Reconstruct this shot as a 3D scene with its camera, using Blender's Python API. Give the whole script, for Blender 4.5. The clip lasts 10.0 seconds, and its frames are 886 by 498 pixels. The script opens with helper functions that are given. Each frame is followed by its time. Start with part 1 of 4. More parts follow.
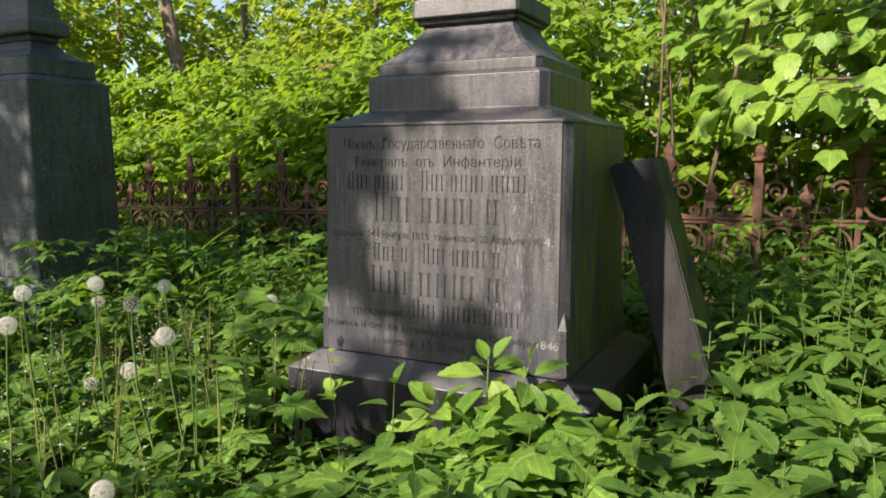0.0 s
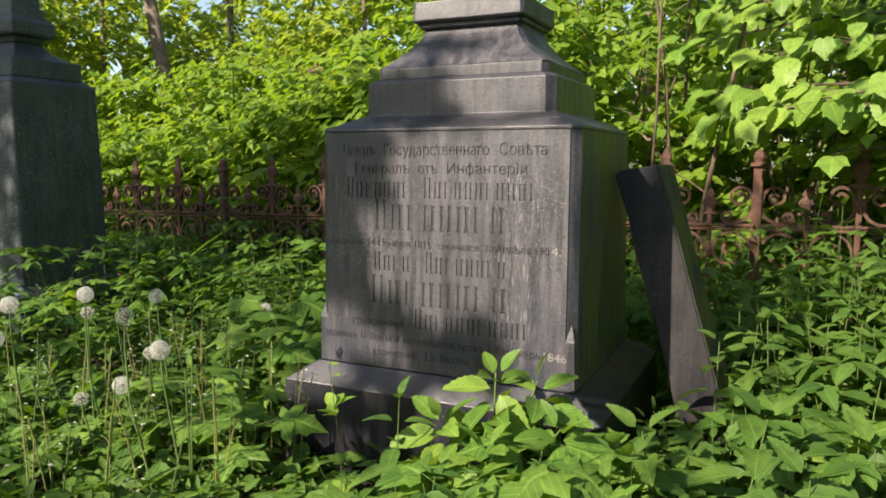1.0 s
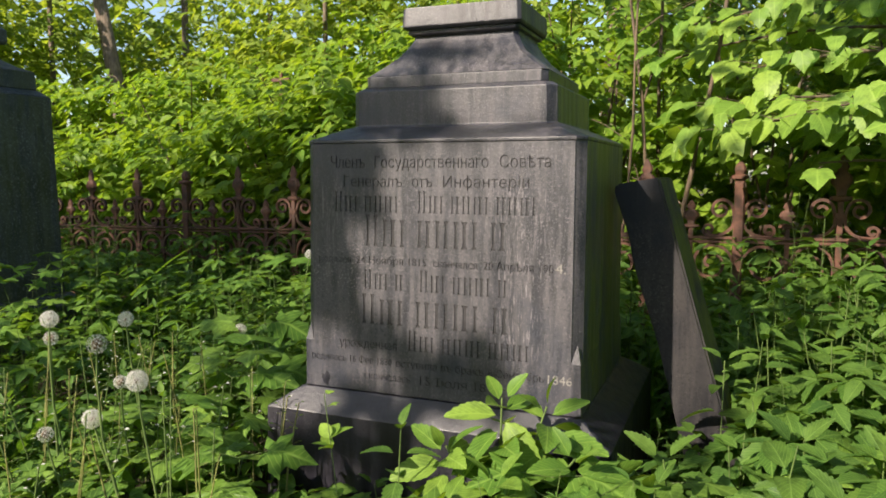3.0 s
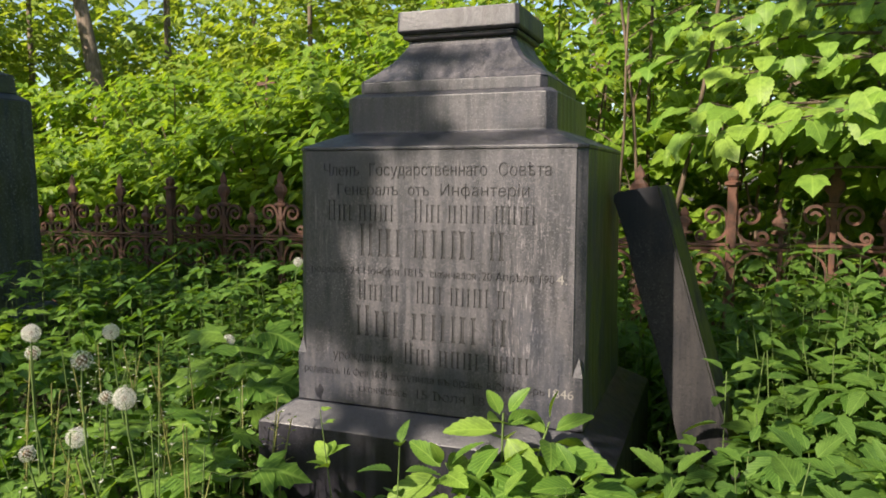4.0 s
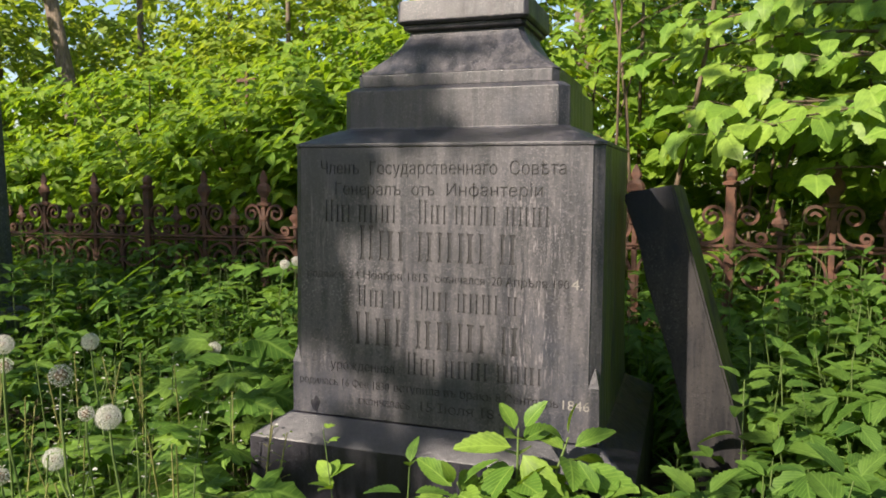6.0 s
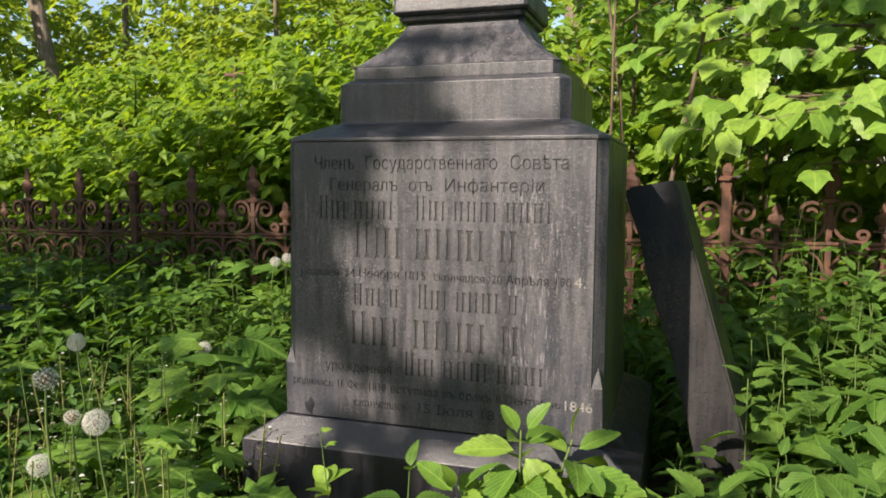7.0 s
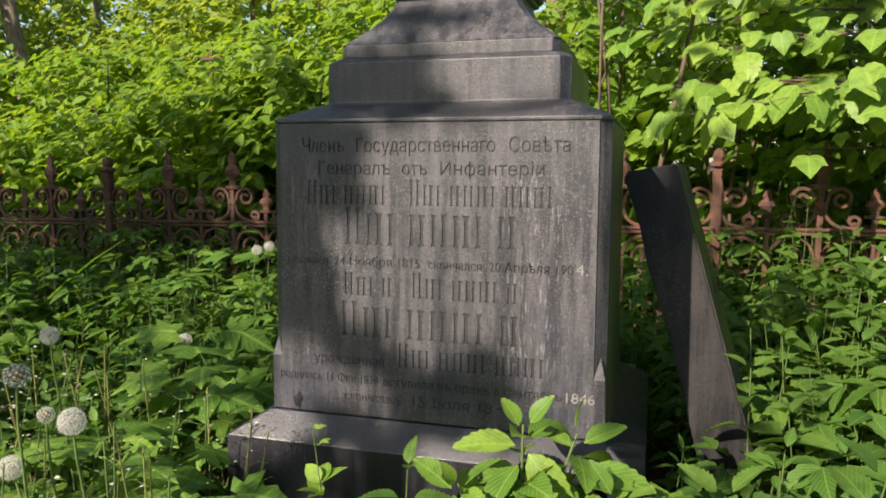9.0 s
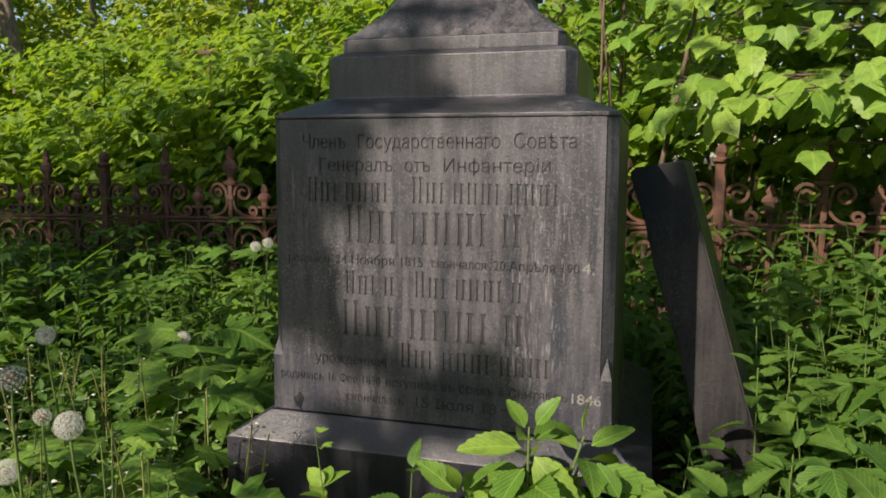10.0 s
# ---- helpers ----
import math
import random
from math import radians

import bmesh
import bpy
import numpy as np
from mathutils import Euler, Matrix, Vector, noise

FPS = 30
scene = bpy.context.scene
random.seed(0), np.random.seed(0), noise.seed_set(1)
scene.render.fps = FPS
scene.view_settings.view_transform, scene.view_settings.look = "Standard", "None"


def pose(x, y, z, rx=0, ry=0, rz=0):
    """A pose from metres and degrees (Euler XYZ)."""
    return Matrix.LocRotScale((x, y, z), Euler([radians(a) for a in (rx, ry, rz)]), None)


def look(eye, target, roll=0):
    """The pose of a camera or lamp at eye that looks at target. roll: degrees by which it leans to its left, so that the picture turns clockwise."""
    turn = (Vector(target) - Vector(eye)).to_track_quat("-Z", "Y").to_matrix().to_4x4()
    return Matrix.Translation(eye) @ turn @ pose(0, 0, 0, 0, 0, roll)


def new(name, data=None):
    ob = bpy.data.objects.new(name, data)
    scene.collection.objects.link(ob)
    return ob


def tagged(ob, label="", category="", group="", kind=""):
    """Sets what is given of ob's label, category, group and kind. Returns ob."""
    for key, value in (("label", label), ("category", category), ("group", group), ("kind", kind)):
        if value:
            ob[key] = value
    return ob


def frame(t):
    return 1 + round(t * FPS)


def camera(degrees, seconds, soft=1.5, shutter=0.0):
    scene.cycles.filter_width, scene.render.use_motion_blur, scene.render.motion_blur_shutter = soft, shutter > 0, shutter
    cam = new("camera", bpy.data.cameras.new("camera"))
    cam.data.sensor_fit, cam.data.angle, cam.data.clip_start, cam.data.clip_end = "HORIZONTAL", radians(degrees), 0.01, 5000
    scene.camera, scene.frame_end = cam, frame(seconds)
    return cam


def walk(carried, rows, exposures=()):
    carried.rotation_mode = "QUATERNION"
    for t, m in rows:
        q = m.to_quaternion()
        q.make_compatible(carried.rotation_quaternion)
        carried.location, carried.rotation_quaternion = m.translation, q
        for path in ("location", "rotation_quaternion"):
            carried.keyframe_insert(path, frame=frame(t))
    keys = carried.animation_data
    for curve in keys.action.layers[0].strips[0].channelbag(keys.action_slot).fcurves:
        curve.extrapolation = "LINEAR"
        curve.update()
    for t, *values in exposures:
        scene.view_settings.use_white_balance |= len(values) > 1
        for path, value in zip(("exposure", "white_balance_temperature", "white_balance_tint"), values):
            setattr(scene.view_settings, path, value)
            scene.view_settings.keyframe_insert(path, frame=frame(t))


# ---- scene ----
cam = camera(62.0, 10.0, 1.8)
PATH = [
    (0, (0.802, -1.55, 0.694), (-0.087, 0.225, 0.451), 0.0),
    (0.5, (0.773, -1.537, 0.702), (-0.1, 0.246, 0.459), 0.1),
    (1, (0.742, -1.524, 0.703), (-0.111, 0.27, 0.467), 0.1),
    (1.5, (0.708, -1.512, 0.705), (-0.118, 0.294, 0.474), 0.2),
    (2, (0.675, -1.5, 0.705), (-0.121, 0.321, 0.482), 0.3),
    (2.5, (0.646, -1.49, 0.704), (-0.122, 0.345, 0.491), 0.2),
    (4, (0.579, -1.449, 0.715), (-0.123, 0.414, 0.52), 0.1),
    (4.5, (0.555, -1.435, 0.72), (-0.128, 0.435, 0.525), 0.2),
    (5, (0.53, -1.417, 0.719), (-0.137, 0.458, 0.525), 0.2),
    (5.5, (0.508, -1.4, 0.715), (-0.145, 0.48, 0.522), 0.2),
    (7, (0.456, -1.352, 0.711), (-0.151, 0.543, 0.505), 0.2),
    (7.5, (0.443, -1.338, 0.708), (-0.147, 0.561, 0.494), 0.2),
    (8, (0.429, -1.325, 0.704), (-0.143, 0.578, 0.482), 0.3),
    (8.5, (0.417, -1.314, 0.702), (-0.142, 0.593, 0.472), 0.3),
    (9, (0.406, -1.302, 0.7), (-0.142, 0.607, 0.464), 0.2),
    (9.5, (0.399, -1.293, 0.701), (-0.145, 0.616, 0.459), 0.2),
    (10, (0.388, -1.281, 0.705), (-0.152, 0.628, 0.453), 0.2),
]
# seconds, stops, kelvin, tint
EXPOSURES = [(0, 1.13, 6800, 12), (3, 1.01, 6800, 12), (9.6, 1.00, 6800, 12), (10, 0.62, 6800, 12)]
walk(cam, [(t, look(eye, target, roll)) for t, eye, target, roll in PATH], EXPOSURES)

# ---- world, sun, exposure ----
SUN = Vector((-0.40, -0.72, 0.57)).normalized()      # towards the sun
world = bpy.data.worlds.new("sky")
scene.world = world
world.use_nodes = True
wn = world.node_tree.nodes
sky = wn.new("ShaderNodeTexSky")
sky.sky_type = "NISHITA"
sky.sun_disc = False
sky.sun_elevation = math.asin(SUN.z)
sky.sun_rotation = math.atan2(SUN.x, SUN.y) % (2 * math.pi)
wn["Background"].inputs[1].default_value = 0.108
world.node_tree.links.new(sky.outputs[0], wn["Background"].inputs[0])
sun_data = bpy.data.lights.new("sun", "SUN")
sun_data.energy, sun_data.angle, sun_data.color = 5.0, radians(0.53), (1.0, 0.9, 0.76)
sun = new("sun", sun_data)
sun.matrix_world = look(SUN * 30, (0, 0, 0))

# ---- materials ----
def material(name):
    m = bpy.data.materials.new(name)
    m.use_nodes = True
    t = m.node_tree
    return m, t.nodes, t.links, t.nodes["Principled BSDF"]


def mix_colour(n, l, fac, a, b, blend="MIX"):
    x = n.new("ShaderNodeMix")
    x.data_type, x.blend_type = "RGBA", blend
    for sock, v in ((x.inputs[0], fac), (x.inputs[6], a), (x.inputs[7], b)):
        if isinstance(v, (int, float)):
            sock.default_value = v
        elif isinstance(v, tuple):
            sock.default_value = (*v, 1)
        else:
            l.new(v, sock)
    return x.outputs[2]


def noise_at(n, l, scale, detail=4, rough=0.6, stretch=(1, 1, 1), space="Object"):
    co, mp, tx = n.new("ShaderNodeTexCoord"), n.new("ShaderNodeMapping"), n.new("ShaderNodeTexNoise")
    mp.inputs["Scale"].default_value = stretch
    l.new(co.outputs[space], mp.inputs[0])
    l.new(mp.outputs[0], tx.inputs[0])
    tx.inputs["Scale"].default_value, tx.inputs["Detail"].default_value, tx.inputs["Roughness"].default_value = scale, detail, rough
    return tx.outputs[0]


def ramp(n, l, value, lo, hi):
    r = n.new("ShaderNodeMapRange")
    r.interpolation_type = "SMOOTHSTEP"
    l.new(value, r.inputs[0])
    r.inputs[1].default_value, r.inputs[2].default_value = lo, hi
    return r.outputs[0]


def times(n, l, a, b):
    x = n.new("ShaderNodeMath")
    x.operation = "MULTIPLY"
    l.new(a, x.inputs[0])
    if isinstance(b, (int, float)):
        x.inputs[1].default_value = b
    else:
        l.new(b, x.inputs[1])
    return x.outputs[0]


def relief(n, l, bsdf, height, strength, distance):
    b = n.new("ShaderNodeBump")
    b.inputs["Strength"].default_value, b.inputs["Distance"].default_value = strength, distance
    l.new(height, b.inputs["Height"])
    l.new(b.outputs[0], bsdf.inputs["Normal"])


def worn_area(n, l):
    return ramp(n, l, noise_at(n, l, 2.6, 3, 0.5), 0.46, 0.60)


def flaked_band(n, l, centre, width, low, high):
    """Upright flakes in one band of a face, between two heights of the thing's own space."""
    co, sep = n.new("ShaderNodeTexCoord"), n.new("ShaderNodeSeparateXYZ")
    l.new(co.outputs["Object"], sep.inputs[0])
    off, size = n.new("ShaderNodeMath"), n.new("ShaderNodeMath")
    off.operation, size.operation = "SUBTRACT", "ABSOLUTE"
    l.new(sep.outputs[0], off.inputs[0])
    off.inputs[1].default_value = centre
    l.new(off.outputs[0], size.inputs[0])
    band = ramp(n, l, size.outputs[0], width, width * 0.2)
    band = times(n, l, band, ramp(n, l, sep.outputs[2], low, low + 0.08))
    band = times(n, l, band, ramp(n, l, sep.outputs[2], high, high - 0.06))
    return times(n, l, band, ramp(n, l, noise_at(n, l, 62.0, 5, 0.65, (4, 4, 0.42)), 0.55, 0.64))


def stone(name, dark, light, streak, rough, moss=0.0, grain=260, speckle=0.35, flaked=0.0):
    """Old dark granite: rain streaks, worn grain, stains, and algae on the faces that look to +x."""
    m, n, l, b = material(name)
    broad = ramp(n, l, noise_at(n, l, 6.0, 6, 0.65), 0.36, 0.64)
    run = ramp(n, l, noise_at(n, l, 9.0, 6, 0.65, (5, 5, 0.35)), 0.40, 0.66)
    fine = ramp(n, l, noise_at(n, l, grain, 2, 0.7), 0.52, 0.72)
    worn = ramp(n, l, noise_at(n, l, 3.3, 4, 0.6), 0.48, 0.66)
    c = mix_colour(n, l, broad, dark, light)
    c = mix_colour(n, l, times(n, l, run, 0.5), c, streak)
    drip = ramp(n, l, noise_at(n, l, 30.0, 3, 0.5, (6, 6, 0.30)), 0.58, 0.72)
    c = mix_colour(n, l, times(n, l, times(n, l, drip, worn_area(n, l)), 0.35), c, tuple(min(1, v * 1.9) for v in streak))
    stain = ramp(n, l, noise_at(n, l, 14.0, 6, 0.7, (3, 3, 0.7)), 0.56, 0.74)
    c = mix_colour(n, l, times(n, l, stain, 0.6), c, tuple(v * 0.6 for v in dark))
    flecks = n.new("ShaderNodeMath")
    flecks.operation = "MULTIPLY_ADD"
    l.new(worn, flecks.inputs[0])
    flecks.inputs[1].default_value, flecks.inputs[2].default_value = 0.75 - speckle, speckle
    c = mix_colour(n, l, times(n, l, times(n, l, fine, flecks.outputs[0]), 0.75), c, tuple(min(1.0, v * 2.3 + 0.02) for v in streak))
    pits = ramp(n, l, noise_at(n, l, grain * 0.45, 3, 0.6), 0.56, 0.68)
    c = mix_colour(n, l, times(n, l, pits, 0.55), c, tuple(v * 0.5 for v in dark))
    # Broad blue-dark stains, strengthened to put bluish shade into the granite's colour.
    blue = ramp(n, l, noise_at(n, l, 2.8, 5, 0.6, (1.2, 1.2, 0.8)), 0.50, 0.66)
    c = mix_colour(n, l, times(n, l, blue, 0.70), c, (dark[0] * 1.1, dark[1] * 1.4, dark[2] * 1.75))
    if flaked:
        c = mix_colour(n, l, times(n, l, flaked_band(n, l, 0.195, 0.10, 0.36, 0.80), flaked), c, tuple(min(1, v * 1.9) for v in streak))
        c = mix_colour(n, l, times(n, l, flaked_band(n, l, -0.235, 0.07, 0.55, 0.82), flaked * 0.45), c, tuple(min(1, v * 1.8) for v in streak))
    if moss:
        g, s = n.new("ShaderNodeNewGeometry"), n.new("ShaderNodeSeparateXYZ")
        l.new(g.outputs["Normal"], s.inputs[0])
        side = ramp(n, l, s.outputs[0], 0.75, 0.95)
        patch = ramp(n, l, noise_at(n, l, 9.0, 5, 0.65, (2.2, 2.2, 0.45)), 0.34, 0.60)
        c = mix_colour(n, l, times(n, l, times(n, l, side, patch), moss), c, (0.085, 0.098, 0.014))
    l.new(c, b.inputs["Base Color"])
    r = n.new("ShaderNodeMapRange")
    l.new(run, r.inputs[0])
    r.inputs[3].default_value, r.inputs[4].default_value = rough, rough + 0.2
    l.new(r.outputs[0], b.inputs["Roughness"])
    relief(n, l, b, noise_at(n, l, grain * 0.5, 6, 0.75), 0.55, 0.0016)
    return m


def leaf_material(name, young, old, through_light, gloss=0.5, vein=0.7):
    """A leaf: pale midrib and side veins, colour from leaf to leaf, light passing through the blade."""
    m, n, l, b = material(name)
    g, info = n.new("ShaderNodeNewGeometry"), n.new("ShaderNodeObjectInfo")
    add = n.new("ShaderNodeMath")
    add.operation = "ADD"
    l.new(g.outputs["Random Per Island"], add.inputs[0])
    l.new(info.outputs["Random"], add.inputs[1])
    frac = n.new("ShaderNodeMath")
    frac.operation = "FRACT"
    l.new(add.outputs[0], frac.inputs[0])
    c = mix_colour(n, l, frac.outputs[0], old, young)
    c = mix_colour(n, l, times(n, l, ramp(n, l, noise_at(n, l, 45, 3), 0.42, 0.70), 0.5), c, tuple(v * 0.5 for v in old))
    c = mix_colour(n, l, times(n, l, ramp(n, l, noise_at(n, l, 2.2, 3), 0.42, 0.64), 0.35), c, (old[0] * 0.55, old[1] * 0.8, old[2] * 1.2))
    uv, sep = n.new("ShaderNodeUVMap"), n.new("ShaderNodeSeparateXYZ")
    uv.uv_map = "UVMap"
    l.new(uv.outputs[0], sep.inputs[0])
    off = n.new("ShaderNodeMath")
    off.operation = "SUBTRACT"
    l.new(sep.outputs[0], off.inputs[0])
    off.inputs[1].default_value = 0.5
    ab = n.new("ShaderNodeMath")
    ab.operation = "ABSOLUTE"
    l.new(off.outputs[0], ab.inputs[0])
    rib = n.new("ShaderNodeMapRange")
    l.new(ab.outputs[0], rib.inputs[0])
    rib.inputs[1].default_value, rib.inputs[2].default_value = 0.0, 0.035
    rib.inputs[3].default_value, rib.inputs[4].default_value = 1.0, 0.0
    side = n.new("ShaderNodeMath")
    side.operation = "SUBTRACT"
    l.new(sep.outputs[1], side.inputs[0])
    l.new(ab.outputs[0], side.inputs[1])
    wave = n.new("ShaderNodeMath")
    wave.operation = "SINE"
    l.new(times(n, l, side.outputs[0], 48.0), wave.inputs[0])
    veins = ramp(n, l, wave.outputs[0], 0.80, 1.0)
    mx = n.new("ShaderNodeMath")
    mx.operation = "MAXIMUM"
    l.new(rib.outputs[0], mx.inputs[0])
    l.new(times(n, l, veins, 0.6), mx.inputs[1])
    c = mix_colour(n, l, times(n, l, mx.outputs[0], vein), c, tuple(min(1, v * 1.6 + 0.03) for v in young))
    l.new(c, b.inputs["Base Color"])
    b.inputs["Roughness"].default_value = gloss
    b.inputs["Specular IOR Level"].default_value = 0.25
    relief(n, l, b, mx.outputs[0], 0.4, 0.001)
    tr, mixer = n.new("ShaderNodeBsdfTranslucent"), n.new("ShaderNodeMixShader")
    warm = mix_colour(n, l, 1.0, c, (1.35, 1.25, 0.45), "MULTIPLY")
    l.new(warm, tr.inputs[0])
    mixer.inputs[0].default_value = through_light
    l.new(b.outputs[0], mixer.inputs[1])
    l.new(tr.outputs[0], mixer.inputs[2])
    l.new(mixer.outputs[0], n["Material Output"].inputs[0])
    return m


def plain(name, a, b2, scale, rough, bump=0.3, dist=0.002, stretch=(1, 1, 1), metal=0.0):
    m, n, l, b = material(name)
    c = mix_colour(n, l, ramp(n, l, noise_at(n, l, scale, 6, 0.65, stretch), 0.35, 0.66), a, b2)
    c = mix_colour(n, l, times(n, l, ramp(n, l, noise_at(n, l, scale * 6, 3, 0.6, stretch), 0.5, 0.75), 0.5), c, tuple(v * 0.45 for v in a))
    l.new(c, b.inputs["Base Color"])
    b.inputs["Roughness"].default_value, b.inputs["Metallic"].default_value = rough, metal
    relief(n, l, b, noise_at(n, l, scale * 4, 6, 0.7, stretch), bump, dist)
    return m


M_STONE = stone("dark_granite", (0.0110, 0.0122, 0.0190), (0.038, 0.0365, 0.047), (0.118, 0.106, 0.116), 0.40, 1.0)
M_STONE.node_tree.nodes["Principled BSDF"].inputs["Specular IOR Level"].default_value = 0.65
M_FACE = stone("dark_granite_face", (0.0110, 0.0122, 0.0190), (0.038, 0.0365, 0.047), (0.118, 0.106, 0.116), 0.40, 0.0, 260, 0.35, 0.6)
M_FACE.node_tree.nodes["Principled BSDF"].inputs["Specular IOR Level"].default_value = 0.65
# Letter floors: dirty granite, darkened further so the colour holds the carving's shade.
M_GROOVE = stone("dirty_shaded_letter_granite", (0.009, 0.009, 0.011), (0.023, 0.021, 0.025), (0.046, 0.042, 0.045), 0.6)
# Dark unweathered base granite, with shade on its front put into the colour.
M_BASE = stone("shaded_base_granite", (0.006, 0.006, 0.0090), (0.019, 0.018, 0.025), (0.042, 0.038, 0.048), 0.30, 0.5, 260, 0.10)
M_SLAB = stone("slab_granite", (0.012, 0.012, 0.015), (0.030, 0.028, 0.030), (0.062, 0.055, 0.053), 0.6, 0.9, 260, 0.1)
M_SLAB.node_tree.nodes["Principled BSDF"].inputs["Specular IOR Level"].default_value = 0.25
M_OTHER = stone("grey_granite", (0.017, 0.021, 0.026), (0.046, 0.052, 0.062), (0.105, 0.113, 0.130), 0.50, 0.3, 130, 0.75)
M_WHITE = plain("weathered_white_paint", (0.72, 0.70, 0.66), (0.55, 0.53, 0.49), 40, 0.6)
M_PLATE = plain("pale_blue_enamel", (0.42, 0.50, 0.62), (0.34, 0.42, 0.54), 40, 0.35, 0.1)
M_PALE = plain("pale_paint", (0.24, 0.225, 0.21), (0.13, 0.12, 0.115), 60, 0.7)
M_RUST = plain("rusty_iron", (0.128, 0.054, 0.034), (0.052, 0.027, 0.019), 22, 0.75, 0.6, 0.002)
M_BARK = plain("bark", (0.24, 0.185, 0.14), (0.12, 0.09, 0.068), 14, 0.9, 0.9, 0.01, (3, 3, 0.6))
M_TWIG = plain("twig_bark", (0.15, 0.105, 0.068), (0.070, 0.050, 0.034), 20, 0.85, 0.6, 0.003, (3, 3, 0.6))
M_STALK = plain("green_stalk", (0.12, 0.18, 0.045), (0.075, 0.12, 0.03), 30, 0.6, 0.2, 0.001)
M_STRAW = plain("yellow_green_stalk", (0.24, 0.25, 0.07), (0.17, 0.16, 0.055), 30, 0.6, 0.2, 0.001)
M_SOIL = plain("leaf_litter_soil", (0.045, 0.034, 0.022), (0.085, 0.062, 0.036), 9, 0.95, 1.0, 0.03)
M_FLUFF = plain("seed_fluff", (0.74, 0.73, 0.69), (0.60, 0.58, 0.54), 90, 0.9, 0.0)
fluff_nodes, fluff_links = M_FLUFF.node_tree.nodes, M_FLUFF.node_tree.links
fluff_through, fluff_mix = fluff_nodes.new("ShaderNodeBsdfTranslucent"), fluff_nodes.new("ShaderNodeMixShader")
fluff_through.inputs[0].default_value = (0.82, 0.81, 0.77, 1)
fluff_links.new(fluff_nodes["Principled BSDF"].outputs[0], fluff_mix.inputs[1])
fluff_links.new(fluff_through.outputs[0], fluff_mix.inputs[2])
fluff_links.new(fluff_mix.outputs[0], fluff_nodes["Material Output"].inputs[0])
M_SEEDS = plain("brown_seeds", (0.20, 0.14, 0.08), (0.12, 0.08, 0.05), 200, 0.8)
M_PETAL = plain("violet_petal", (0.30, 0.10, 0.42), (0.40, 0.16, 0.5), 80, 0.6)
M_WEED = leaf_material("weed_leaf", (0.138, 0.245, 0.040), (0.072, 0.158, 0.025), 0.48)
M_NETTLE = leaf_material("nettle_leaf", (0.128, 0.222, 0.038), (0.058, 0.128, 0.022), 0.40, 0.5, 0.5)
M_MAPLE = leaf_material("maple_leaf", (0.185, 0.305, 0.05), (0.105, 0.215, 0.034), 0.44, 0.42, 0.6)
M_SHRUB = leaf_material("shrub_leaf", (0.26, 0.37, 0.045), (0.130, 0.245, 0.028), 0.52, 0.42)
# Same shrub leaf, darkened: the shade of the right background is in its colour.
M_SHADESHRUB = leaf_material("shaded_shrub_leaf", (0.100, 0.20, 0.024), (0.046, 0.110, 0.015), 0.42, 0.4)
M_SAPLING = leaf_material("sapling_leaf", (0.205, 0.315, 0.048), (0.095, 0.195, 0.028), 0.36, 0.45, 0.5)
M_LINDEN = leaf_material("linden_leaf", (0.26, 0.38, 0.060), (0.15, 0.27, 0.038), 0.38, 0.45, 0.3)
M_WOODS = leaf_material("woods_leaf", (0.34, 0.42, 0.080), (0.18, 0.28, 0.045), 0.54, 0.5, 0.0)

# ---- building helpers ----
rng = np.random.default_rng(7)
GROUND = -0.08


def smooth(v, a, b):
    t = np.clip((v - a) / (b - a), 0, 1)
    return t * t * (3 - 2 * t)


def mesh_object(name, verts, faces, mat, parent=None, label="", uvs=None):
    me = bpy.data.meshes.new(name)
    verts, faces = np.asarray(verts, float), np.asarray(faces, int)
    me.vertices.add(len(verts))
    me.vertices.foreach_set("co", verts.ravel())
    k = faces.shape[1]
    me.loops.add(faces.size)
    me.loops.foreach_set("vertex_index", faces.ravel())
    me.polygons.add(len(faces))
    me.polygons.foreach_set("loop_start", np.arange(0, faces.size, k))
    if uvs is not None:
        layer = me.uv_layers.new(name="UVMap")
        layer.data.foreach_set("uv", np.asarray(uvs, float)[faces.ravel()].ravel())
    me.update(calc_edges=True)
    me.materials.append(mat)
    ob = new(name, me)
    ob.parent = parent
    if label:
        tagged(ob, label)
    return ob


def part(name, bm, mat, parent, label=""):
    me = bpy.data.meshes.new(name)
    bm.to_mesh(me)
    bm.free()
    me.materials.append(mat)
    ob = new(name, me)
    ob.parent = parent
    if label:
        tagged(ob, label)
    return ob


def thing(name, m, label, category, group="", kind=""):
    ob = new(name)
    ob.empty_display_size = 0.05
    ob.matrix_world = m if isinstance(m, Matrix) else Matrix.Translation(m)
    return tagged(ob, label, category, group, kind)


def ring(hw, hd, z, c=0.02, cx=0.0, cy=0.0):
    """Eight corners of a rectangle with cut corners."""
    return [(cx + x, cy + y, z) for x, y in ((-hw + c, -hd), (hw - c, -hd), (hw, -hd + c), (hw, hd - c), (hw - c, hd), (-hw + c, hd), (-hw, hd - c), (-hw, -hd + c))]


def loft(rings, bevel=0.003, segments=2):
    bm = bmesh.new()
    rows = [[bm.verts.new(p) for p in r] for r in rings]
    k = len(rows[0])
    bm.faces.new(rows[0][::-1])
    bm.faces.new(rows[-1])
    for a, b in zip(rows, rows[1:]):
        for i in range(k):
            bm.faces.new((a[i], a[(i + 1) % k], b[(i + 1) % k], b[i]))
    bm.normal_update()
    if bevel:
        sharp = [e for e in bm.edges if e.is_manifold and e.calc_face_angle(0) > 0.35]
        bmesh.ops.bevel(bm, geom=sharp, offset=bevel, segments=segments, profile=0.6, affect="EDGES", clamp_overlap=True)
    return bm


